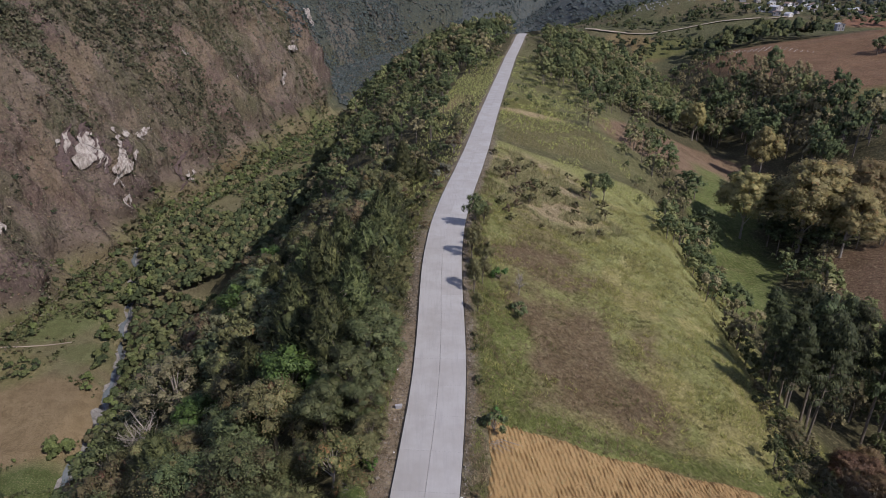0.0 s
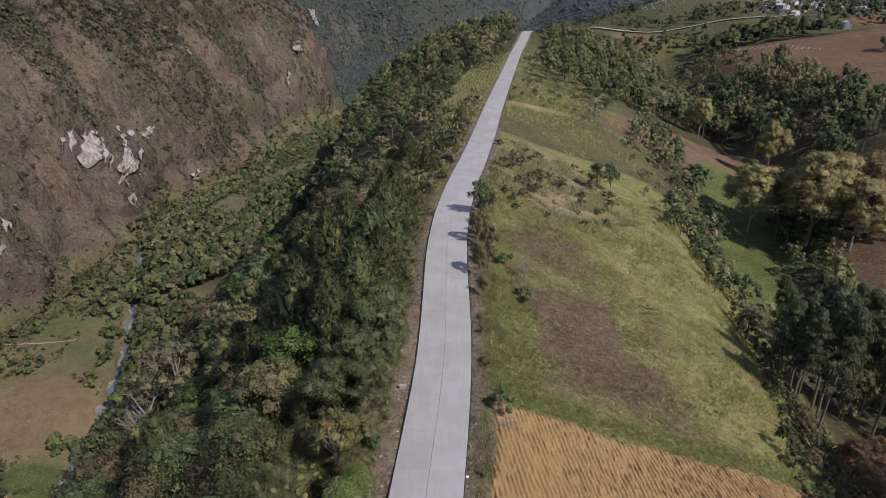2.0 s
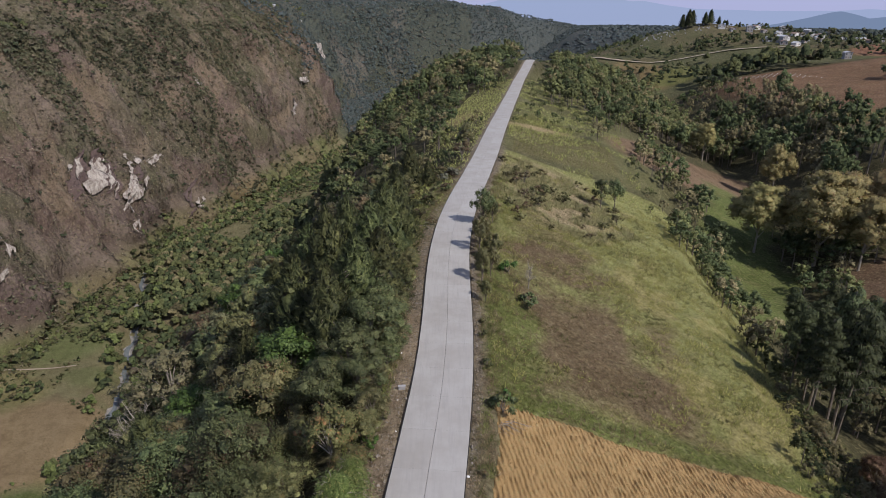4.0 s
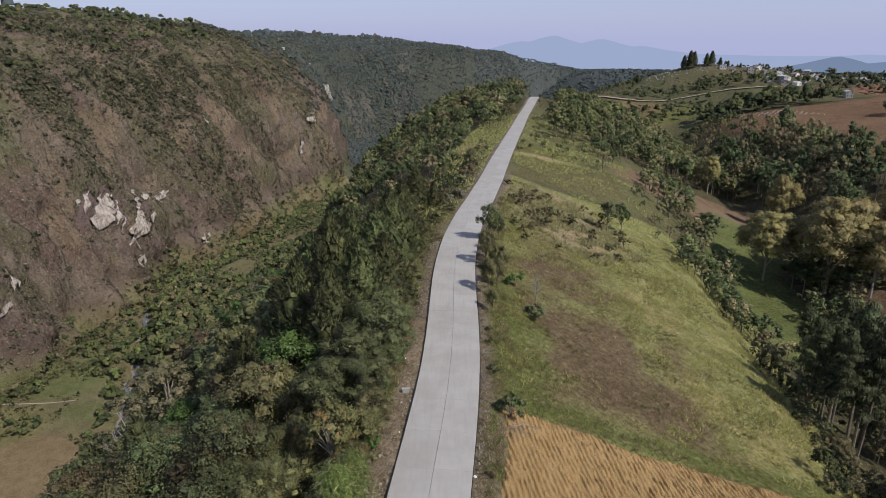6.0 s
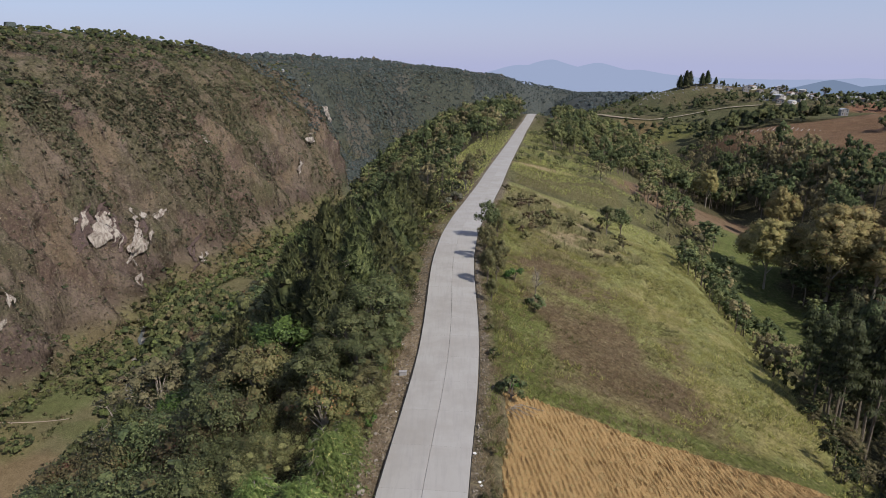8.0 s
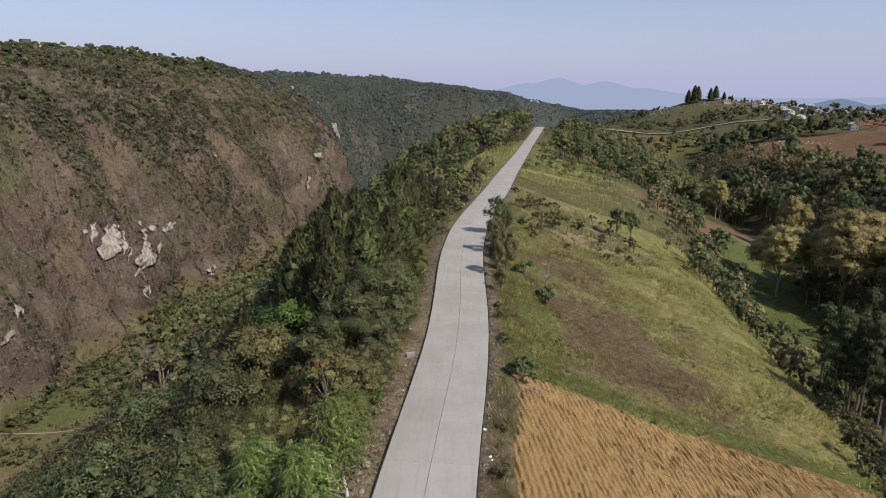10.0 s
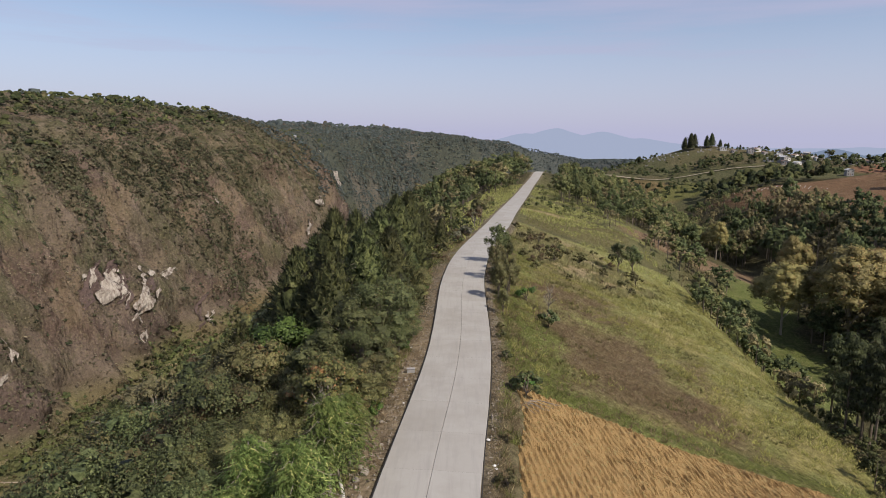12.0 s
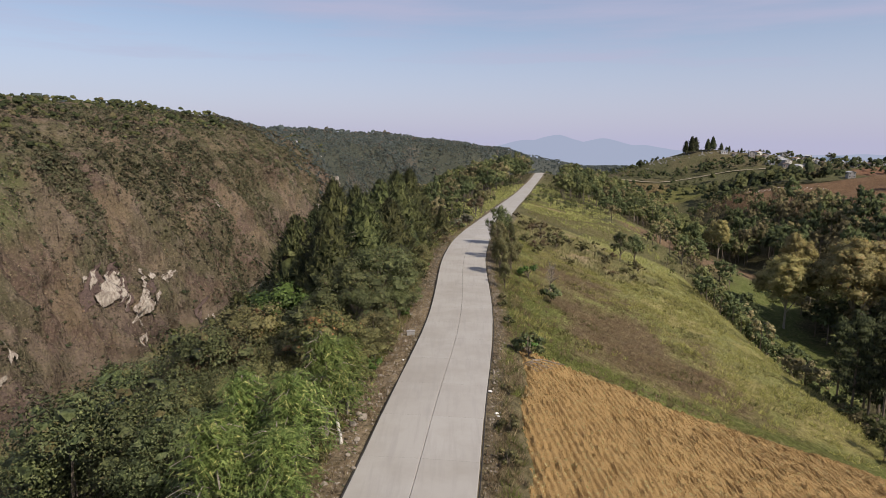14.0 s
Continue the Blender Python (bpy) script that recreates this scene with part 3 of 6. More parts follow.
def young_pine(name, seed, height=9.0, radius=2.4, shoots=820, size=0.38, label="", leaf=None):
    """A dense young pine with upright candle shoots."""
    rng = np.random.default_rng(seed)
    root = tagged(new(name), label, "tree")
    wood = [tube([(0, 0, -0.6), (0, 0, height * 0.5), (0.05, 0, height * 0.97)], [0.17, 0.11, 0.02])]
    pts, nor, lon, ln = [], [], [], []
    golden = 2.39996
    for k in range(shoots):
        f = (k + 0.5) / shoots
        z = height * (0.12 + 0.88 * f)
        r = radius * (1 - f ** 1.6) ** 0.75 * rng.uniform(0.55, 1.1) * (1 + 0.25 * math.sin(z * 1.7 + k))
        a = k * golden + rng.normal() * 0.2
        p = np.array((math.cos(a) * r, math.sin(a) * r, z + 0.25 * r))
        if k % 26 == 0:
            wood.append(tube([(0, 0, z - 0.3), p * (0.5, 0.5, 1), p], [0.05, 0.035, 0.015], 4))
        for j in range(7):
            q = unit(rng, 1)[0]
            pts.append(p + q * size * 0.42)
            nor.append(np.array((math.cos(a + j * 1.57), math.sin(a + j * 1.57), 0.25)))
            lon.append(np.array((math.cos(a) * 0.7, math.sin(a) * 0.7, 0.8)) + q * 0.7)
            ln.append(size * rng.uniform(0.8, 1.6))
    ln = np.array(ln)
    part("trunk", join(wood), BARK, root)
    pts = np.array(pts)
    soft = pts * (1, 1, 0) / radius + (0, 0, 0.55) + 0.35 * unit(rng, len(pts))
    sprays = cards(pts, np.array(nor), np.array(lon), ln, ln * 0.19, 0.1, soft)
    f = np.repeat(np.linspace(0.08, 0.92, 12), 5)
    a = np.arange(60) * golden
    r = radius * (1 - f ** 1.6) ** 0.75
    mid = np.stack([np.cos(a) * r * 0.5, np.sin(a) * r * 0.5, height * (0.12 + 0.86 * f)], 1)
    mass = lumps(rng, mid, np.stack([r * 0.42 + 0.1, r * 0.42 + 0.1, np.full(60, height * 0.085)], 1), 6, rough=0.4)
    part("crown", (np.concatenate([sprays[0], mass[0]]), np.concatenate([sprays[1], mass[1] + len(sprays[0])]), np.concatenate([sprays[2], mass[2]])), leaf or LEAF_NEEDLE, root)
    return root


def tall_pine(name, seed, height=22.0, label=""):
    """A tall pine with a bare stem and a ragged crown high up."""
    rng = np.random.default_rng(seed)
    root = tagged(new(name), label, "tree")
    lean = rng.normal(size=2) * 0.5
    wood = [tube([(0, 0, -1), (lean[0] * 0.5, lean[1] * 0.5, height * 0.5), (lean[0], lean[1], height * 0.97)], [0.22, 0.17, 0.04], 7)]
    pts, nor, lon = [], [], []
    for k in range(44):
        f = rng.uniform(0.42, 1.0)
        z, a = height * f, rng.uniform(0, 6.283)
        r = height * 0.20 * (1.05 - f) ** 0.55 * rng.uniform(0.5, 1.1)
        o = np.array((lean[0] * f, lean[1] * f, z))
        tip = o + (math.cos(a) * r, math.sin(a) * r, 0.12 * r)
        wood.append(tube([o - (0, 0, 0.3), (o + tip) / 2, tip], [0.07, 0.05, 0.02], 4))
        m = 170
        q = unit(rng, m)
        s = rng.uniform(0.35, 1.0, m)[:, None]
        pts.append(o + (tip - o) * s + q * (0.95, 0.95, 0.6))
        nor.append(q + (0, 0, 0.6))
        lon.append(q + (0, 0, 0.4))
    pts, nor, lon = np.concatenate(pts), np.concatenate(nor), np.concatenate(lon)
    n = len(pts)
    part("trunk", join(wood), BARK, root)
    part("crown", cards(pts, nor, lon, rng.uniform(0.28, 0.55, n), rng.uniform(0.10, 0.17, n)), LEAF_PINE, root)
    return root


def willow(name, seed, height=5.5, radius=2.6, fronds=400, label="", leaf=None):
    """A feathery bright tree whose long fine fronds arch outwards and hang."""
    rng = np.random.default_rng(seed)
    root = tagged(new(name), label, "tree")
    wood = [tube([(0, 0, -0.6), (0.05, 0.02, height * 0.4), (0.1, 0.05, height * 0.9)], [0.12, 0.09, 0.02])]
    pts, nor, lon, ln = [], [], [], []
    for k in range(fronds):
        f = rng.uniform(0.18, 1.0) ** 0.8
        a = rng.uniform(0, 6.283)
        reach = radius * (1.08 - 0.75 * f) * rng.uniform(0.55, 1.1)
        o = np.array((0, 0, height * f * 0.92))
        out = np.array((math.cos(a), math.sin(a), 0))
        if k % 14 == 0:
            wood.append(tube([o, o + out * reach * 0.5 + (0, 0, 0.4 * reach), o + out * reach * 0.9 + (0, 0, 0.25 * reach)], [0.035, 0.02, 0.01], 4))
        for s in np.linspace(0.25, 1.05, 7):
            lift = reach * (0.75 * s - 0.78 * s * s)
            p = o + out * reach * s + (0, 0, lift) + rng.normal(size=3) * 0.10
            for j in (-1, 1):
                pts.append(p)
                lon.append(out * 0.8 + np.cross(out, (0, 0, 1)) * 0.75 * j + np.array((0, 0, 0.35 - 0.9 * s)))
                nor.append(np.array((0, 0, 1.0)) + out * 0.4 + rng.normal(size=3) * 0.35)
                ln.append(0.30 * rng.uniform(0.7, 1.4))
    ln = np.array(ln)
    part("trunk", join(wood), PALE_BARK, root)
    pts = np.array(pts)
    soft = (pts - (0, 0, height * 0.4)) / radius + (0, 0, 0.35) + 0.45 * unit(rng, len(pts))
    part("crown", cards(pts, np.array(nor), np.array(lon), ln, ln * 0.15, 0.2, soft), leaf or LEAF_WILLOW, root)
    return root


def bare_tree(name, seed, height=8.0, spread=3.2, label="", bark=None):
    """A leafless tree: stem, limbs and twigs."""
    rng = np.random.default_rng(seed)
    root = tagged(new(name), label, "tree")
    wood, twigs = [tube([(0, 0, -0.6), (0.1, 0, height * 0.35), (0.2, 0.1, height * 0.9)], [0.16, 0.12, 0.03])], []
    for k in range(26):
        f, a = rng.uniform(0.25, 0.85), rng.uniform(0, 6.283)
        o = np.array((0.2 * f, 0.1 * f, height * f))
        tip = o + np.array((math.cos(a), math.sin(a), 0)) * spread * rng.uniform(0.4, 1) * (1.15 - f * 0.7) + (0, 0, height * rng.uniform(0.12, 0.35))
        wood.append(tube([o, (o + tip) / 2 + (0, 0, -0.15), tip], [0.075, 0.05, 0.02], 4))
        for j in range(9):
            s = rng.uniform(0.4, 1.0)
            b = o + (tip - o) * s
            e = b + unit(rng, 1)[0] * rng.uniform(0.4, 1.0) + (0, 0, 0.4)
            twigs.append(tube([b, (b + e) / 2, e], [0.018, 0.014, 0.008], 3))
    part("trunk", join(wood), bark or PALE_BARK, root)
    part("twigs", join(twigs), bark or PALE_BARK, root)
    return root


def shrub(name, leaf, seed, height=1.6, radius=1.1, clumps=9, per=46, size=0.22, label=""):
    return broadleaf(name, leaf, BARK, seed, height, radius, 0.15, clumps, per, size, label, "shrub", trunk_r=0.035)


PARK = []  # first ones of a kind, set down with the last copy


class Kind:
    """A kind of tree with a few shapes; set() plants the next one."""

    def __init__(self, makers, group):
        self.first, self.group, self.used = [m() for m in makers], group, 0
        self.free = list(self.first)
        for ob in self.first:
            tagged(ob, group=group)
            PARK.append(ob)

    def join_in(self, pile, x, y, height, turn, sink, wide):
        """Adds one more tree to a wood that is joined into one mesh."""
        src = self.first[self.used % len(self.first)]
        self.used += 1
        m = np.array(pose(x, y, float(land(x, y)) - sink, 0, 0, turn) @ Matrix.Diagonal((wide, wide, height, 1)))
        for child in src.children:
            if child.name.startswith("crown"):
                me = child.data
                if me.name not in pile["cache"]:
                    v = np.empty(len(me.vertices) * 3, np.float32)
                    me.vertices.foreach_get("co", v)
                    d = np.empty(len(me.vertices) * 3, np.float32)
                    me.attributes["soft"].data.foreach_get("vector", d)
                    f = np.empty(len(me.loops), np.int32)
                    me.loops.foreach_get("vertex_index", f)
                    v, d, f = v.reshape(-1, 3), d.reshape(-1, 3), f.reshape(-1, 3)
                    f = f[(f[:, 0] % 9 == 0) | (f[:, 2] - f[:, 0] != 2) | (f[:, 1] - f[:, 0] != 1)]
                    q = v[f]
                    mid = q.mean(axis=1, keepdims=True)
                    lone = ((f[:, 2] - f[:, 0] == 2) & (f[:, 1] - f[:, 0] == 1))[:, None, None]
                    pile["cache"][me.name] = (mid + (q - mid) * np.where(lone, 1.22, 1.0)).reshape(-1, 3)
                    pile["cache"][me.name + "/soft"] = d[f].reshape(-1, 3)
                v = pile["cache"][me.name]
                pile["verts"].append(v @ m[:3, :3].T + m[:3, 3])
                pile["soft"].append(pile["cache"][me.name + "/soft"] @ m[:3, :3].T)
                pile["tone"].append(len(v))
        stem = tube([(0, 0, -0.6), (0, 0, 3.0), (0.2, 0.1, 6.2)], [0.2, 0.14, 0.05], 4)
        pile["stems"].append((stem[0] @ m[:3, :3].T + m[:3, 3], stem[1]))

    def set(self, x, y, height=1.0, turn=0.0, sink=0.0, wide=None, which=None):
        k = which if which is not None else self.used % len(self.first)
        self.used += 1
        wide = wide or height
        m = pose(x, y, float(land(x, y)) - sink, 0, 0, turn) @ Matrix.Diagonal((wide, wide, height, 1))
        if self.first[k] in self.free:
            self.free.remove(self.first[k])
            PARK.remove(self.first[k])
            self.first[k].matrix_basis = m
            return self.first[k]
        src = self.first[k]
        keep = src.matrix_basis.copy()
        src.matrix_basis = Matrix.Identity(4)
        ob = copy_thing(src, m)
        src.matrix_basis = keep
        return ob


# ---------------------------------------------------------------- ground: one sheet
def graded(stops):
    """Grid lines from stops (place, spacing)."""
    out = [stops[0][0]]
    while out[-1] < stops[-1][0]:
        out.append(out[-1] + float(np.interp(out[-1], [s[0] for s in stops], [s[1] for s in stops])))
    return np.array(out)


gx = graded([(-2600, 90), (-900, 40), (-480, 8), (-430, 3.2), (-380, 2.3), (-240, 2.3), (-190, 4), (-120, 5), (-60, 2.2), (-25, 0.9), (60, 0.9), (90, 2.2), (150, 4), (360, 6), (700, 25), (2600, 110)])
gy = graded([(-150, 12), (10, 2.5), (22, 0.9), (125, 1.0), (160, 1.8), (420, 3.2), (700, 3.2), (1000, 4.2), (1250, 7), (2300, 18), (3000, 70), (4700, 130)])
X, Y = np.meshgrid(gx, gy)
Z = land(X, Y)
U = X - ROAD_X(Y)
# canyon wall: push rock out and in so that the face is no plain slope
slope = np.hypot(np.gradient(Z, axis=1) / np.gradient(X, axis=1), np.gradient(Z, axis=0) / np.gradient(Y, axis=0))
PX = X + wall_push(X, Y, Z)
# under the road and the tilled field the ground lies a little lower
FIELD_TOP = lambda x: 46.7 + 0.25 * np.sin(x * 0.7)
FIELD_SIDE = lambda y: ROAD_X(y) + 4.75 + 0.2 * np.sin(y * 0.5)
field_in = step01(FIELD_TOP(X) - Y, -0.3, 0.6) * step01(X - FIELD_SIDE(Y), -0.3, 0.6) * (1 - step01(X, 44, 46)) * step01(Y, 12, 14)
PZ = Z - 0.35 * field_in - 0.25 * (1 - step01(np.abs(U), 2.4, 2.9)) * (Y < 425)


def blob(cx, cy, rx, ry, soft=0.35, turn=0.0, wobble=0.35, seed=0):
    """1 inside an uneven patch, 0 outside."""
    c, s = math.cos(radians(turn)), math.sin(radians(turn))
    a, b = (X - cx) * c + (Y - cy) * s, -(X - cx) * s + (Y - cy) * c
    d = np.hypot(a / rx, b / ry) + wobble * fbm(X, Y, min(rx, ry) * 0.8, 3, 70 + seed)
    return 1 - step01(d, 1 - soft, 1 + soft)


cover = np.zeros((*X.shape, 3))


def lay(mask, colour):
    global cover
    cover = cover * (1 - mask[..., None]) + mask[..., None] * np.array(colour)


BRIGHT_STRAW = (0.36, 0.32, 0.125)
DRY, STRAW, YELLOW, GREENISH = (0.175, 0.118, 0.074), (0.38, 0.305, 0.18), (0.285, 0.292, 0.105), (0.165, 0.190, 0.055)
lay(np.ones_like(X), (0.085, 0.080, 0.042))                                   # woodland floor
n1 = fbm(X, Y, 24, 4, 81)
lay(step01(U, 2, 4) * (1 - step01(U, 52, 60)) * (Y < 150), YELLOW)             # grass hill
lay(step01(fbm(X * 1.6, Y, 9, 4, 83), 0.02, 0.22) * step01(U, 12, 22) * (U < 52) * (Y < 130) * 0.85, BRIGHT_STRAW)
lay(blob(15.5, 65, 9.8, 21, 0.3, -8, 1.2, 1) * 0.88, DRY)
lay(blob(17, 92, 7, 15, 0.4, -12, 1.2, 2) * 0.5, DRY)
lay(step01(n1, 0.05, 0.35) * (U > 4) * (U < 50) * (Y < 140) * 0.35, GREENISH)
lay(blob(22, 125, 13, 18, 0.35, 0, 0.4, 3) * (U > 3), STRAW)
lay(blob(7, 60, 3.2, 19, 0.3, 0, 0.8, 4) * 0.9, GREENISH)
lay(step01(Y - FIELD_TOP(X), -0.5, 0.3) * (1 - step01(Y - FIELD_TOP(X), 1.8, 4.5)) * (U > 5) * (U < 45), GREENISH)
lay((1 - step01(np.abs(np.abs(U) - 3.2), 0.5, 1.2)) * (Y < 420), (0.24, 0.20, 0.15))  # bare verges
lay((1 - step01(np.abs(U + 3.9), 0.8, 1.5)) * (Y < 62), (0.33, 0.26, 0.18))
lay(step01(U, 3.0, 3.6) * (1 - step01(U, 5.2, 6.0)) * (Y < 48) * 0.9, (0.20, 0.17, 0.105))
lay(blob(-4.5, 112, 5, 22, 0.4, 0, 0.4, 5), (0.20, 0.19, 0.07))
lay(step01(Y, 145, 160) * (1 - step01(Y, 300, 420)) * (1 - step01(np.abs(U - 22), 18, 34)) * (U > 3), (0.150, 0.150, 0.066))
lay(blob(28, 200, 10, 26, 0.3, -14, 0.4, 6) * (U > 3.4), (0.17, 0.17, 0.05))
lay(step01(U, 5, 6) * (1 - step01(U, 33, 34.5)) * step01(Y - 0.3 * U, 149.5, 151.5) * (1 - step01(Y + 0.1 * U, 189, 191)), (0.17, 0.155, 0.070))
lay(blob(27, 194, 14, 3.2, 0.3, 8, 0.4, 7), (0.44, 0.35, 0.19))
lay(blob(10, 232, 7, 44, 0.3, -14, 0.3, 8) * (U < -3), (0.155, 0.155, 0.055))
lay(blob(4, 205, 4, 14, 0.4, -14, 0.4, 9) * (U < -3), (0.25, 0.19, 0.10))
lay(blob(86, 214, 40, 23, 0.1, 36, 0.12, 10), (0.235, 0.158, 0.102))         # brown field below
lay(blob(76, 150, 11, 46, 0.25, -16, 0.55, 11) * 0.9, (0.145, 0.185, 0.055))      # green valley grass
lay(blob(104, 118, 16, 24, 0.15, 0, 0.15, 12), (0.20, 0.13, 0.085))
lay(step01(X, 162, 168) * (Y > 255) * (1 - step01(Y, 425, 440)) * (U > 110) * (1 - step01(X, 520, 560)), (0.215, 0.125, 0.075))  # plateau plough land
lay(blob(215, 262, 40, 16, 0.2, 0, 0.2, 13), (0.16, 0.16, 0.05))
hillside = step01(Y, 440, 470) * (U > 30) * (X > 110) * (Y < 900)
lay(hillside, (0.105, 0.112, 0.055))
lay(hillside * step01(fbm(X, Y, 40, 3, 141), 0.0, 0.3) * 0.7, (0.135, 0.112, 0.068))
lay(blob(150, 500, 22, 26, 0.2, 30, 0.2, 14), (0.20, 0.15, 0.075))
lay(blob(172, 492, 20, 14, 0.2, 0, 0.2, 15), (0.165, 0.175, 0.06))
lay(blob(340, 500, 45, 18, 0.2, 10, 0.2, 16), (0.25, 0.125, 0.085))
lay(blob(270, 500, 40, 16, 0.2, 10, 0.2, 17), (0.115, 0.125, 0.052))
# valley floor and canyon wall
valley = step01(-190 - Z, 0, 12) * (U < -100)
lay(valley * 0.85, (0.205, 0.188, 0.098))
lay(valley * step01(fbm(X, Y, 30, 3, 131), 0.0, 0.3) * 0.8, (0.135, 0.155, 0.062))
lay(valley * step01(fbm(X, Y, 22, 3, 133), 0.1, 0.3) * 0.7, (0.18, 0.142, 0.088))
lay(blob(-252, 285, 52, 42, 0.12, 10, 0.15, 18) * (Z < -150), (0.27, 0.20, 0.115))
lay(blob(-206, 240, 22, 13, 0.12, 20, 0.15, 22) * (Z < -150), (0.09, 0.12, 0.04))
lay(blob(-300, 330, 40, 30, 0.2, 0, 0.2, 19) * (Z < -150), (0.215, 0.195, 0.09))
lay(blob(-285, 400, 36, 30, 0.25, 0, 0.3, 20) * (Z < -150), (0.145, 0.17, 0.065))
lay(blob(-292, 820, 26, 60, 0.25, 0, 0.3, 21) * (Z < -150), (0.17, 0.13, 0.07))
beyond = step01(-U, 235, 275)
lay(beyond * step01(Z, -205, -185), (0.188, 0.146, 0.118))
lay(beyond * step01(Z, -60, 10) * step01(fbm(X, Y, 60, 3, 91), -0.4, 0.15), (0.078, 0.082, 0.044))
lay(beyond * step01(Z, -110, -60) * step01(fbm(X, Y, 45, 3, 93), 0.02, 0.35) * 0.8, (0.105, 0.115, 0.042))
for size, lo, colour, seed in ((70, 0.0, (0.115, 0.108, 0.058), 121), (38, 0.10, (0.175, 0.14, 0.098), 123), (55, 0.08, (0.145, 0.098, 0.08), 125), (30, 0.10, (0.085, 0.09, 0.048), 127)):
    lay(beyond * step01(fbm(X * 0.8 + Z * 0.6, Y, size, 4, seed), lo, lo + 0.2) * step01(Z, -190, -165) * 0.75, colour)
cliff = beyond * step01(Z, -205, -185) * (1 - step01(Z, -120, -75))
lay(cliff * step01(fbm(Y, Z * 0.28, 34, 4, 151), -0.02, 0.16) * step01(slope, 0.9, 1.6) * 0.85, (0.098, 0.070, 0.064))
lay(beyond * step01(Z, -190, -160) * step01(fbm(Y + 0.5 * X, Z * 1.2 - 0.6 * Y, 46, 4, 153), 0.06, 0.24) * 0.7, (0.225, 0.170, 0.112))
lay(beyond * step01(Z, -190, -160) * step01(fbm(Y - 0.7 * X, Z + 0.5 * Y, 60, 4, 155), 0.10, 0.26) * 0.75, (0.100, 0.098, 0.055))
lay(beyond * np.exp(-((Y - 612) / 68) ** 2 - ((Z + 142) / 34) ** 2) * step01(fbm(Y, Z * 0.5, 12, 4, 157), -0.1, 0.25) * 0.8, (0.098, 0.072, 0.064))
lay(blob(-402, 520, 26, 46, 0.3, 20, 0.5, 23) * beyond, (0.120, 0.135, 0.060))
lay(blob(-352, 590, 12, 30, 0.5, 0, 0.9, 24) * beyond * 0.55, (0.095, 0.105, 0.055))
# far wooded ground, with some haze blue mixed into the colour
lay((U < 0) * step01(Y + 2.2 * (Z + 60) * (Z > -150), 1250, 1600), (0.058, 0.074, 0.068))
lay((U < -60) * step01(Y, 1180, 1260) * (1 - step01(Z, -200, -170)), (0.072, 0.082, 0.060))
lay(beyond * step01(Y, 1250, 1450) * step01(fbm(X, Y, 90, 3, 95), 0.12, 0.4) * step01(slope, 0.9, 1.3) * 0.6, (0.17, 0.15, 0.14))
# far low country: distance haze painted as a bluish ground colour
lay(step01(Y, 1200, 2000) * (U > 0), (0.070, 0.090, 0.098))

P = np.stack([PX, Y, PZ], -1).reshape(-1, 3)
rows_n, cols_n = X.shape
ii, jj = np.meshgrid(np.arange(rows_n - 1), np.arange(cols_n - 1), indexing="ij")
a = (ii * cols_n + jj).ravel()
quads = np.stack([a, a + 1, a + cols_n + 1, a + cols_n], 1)
rocky = beyond * step01(Z, -196, -175) * (1 - step01(Y, 1500, 1900))
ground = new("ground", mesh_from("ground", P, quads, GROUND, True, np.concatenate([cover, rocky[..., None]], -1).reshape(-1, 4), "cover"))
tagged(ground, "hilly ground with dry grass slopes, fields and a steep brown canyon", "ground", kind="structure")


def ribbon(line, half, lift, drop=0.0, step=3.0, lo=0, hi=100):
    """A strip along a line x(y) that lies on the land."""
    y = np.arange(lo, hi + step, step)
    x = line(y)
    dx = np.gradient(x, y)
    nx, ny = 1 / np.hypot(1, dx), -dx / np.hypot(1, dx)
    cols = np.linspace(-1, 1, 7)
    pv = []
    for c in cols:
        px, py = x + nx * c * half, y + ny * c * half
        pv.append(np.stack([px, py, land(px, py) + lift], 1))
    pv = np.stack(pv, 1)
    n, k = pv.shape[:2]
    i, j = np.meshgrid(np.arange(n - 1), np.arange(k - 1), indexing="ij")
    q = (i * k + j).ravel()
    return pv.reshape(-1, 3), np.stack([q, q + 1, q + k + 1, q + k], 1)


# ---------------------------------------------------------------- concrete road: two lanes of slabs
HALF = 2.72
road = tagged(new("road"), "pale concrete two-lane road of cast slabs along the ridge", "road", kind="structure")


def lane_slab(y0, y1, side):
    """One slab of a lane, 0.2 m thick, with a rounded lip; the joint stays open."""
    n = 5
    y = np.linspace(y0 + 0.004, y1 - 0.004, n)
    x, dx = ROAD_X(y), (ROAD_X(y + 0.5) - ROAD_X(y - 0.5))
    nx, ny = 1 / np.hypot(1, dx), -dx / np.hypot(1, dx)
    inner, outer = 0.010, HALF + 0.012 * math.sin(y0 * 0.37 + side)
    cross = [(inner, -0.2), (inner, 0.0), (inner + 0.02, 0.012), (outer - 0.03, -0.02), (outer, -0.045), (outer, -0.3)]
    pv = np.stack([np.stack([x + nx * side * o, y + ny * side * o, ROAD_Z(y) + 0.06 + h], 1) for o, h in cross], 1)
    k = len(cross)
    i, j = np.meshgrid(np.arange(n - 1), np.arange(k - 1), indexing="ij")
    q = (i * k + j).ravel()
    f = np.stack([q, q + 1, q + k + 1, q + k], 1)
    if side > 0:
        f = f[:, ::-1]
    return pv.reshape(-1, 3), f[:, ::-1]


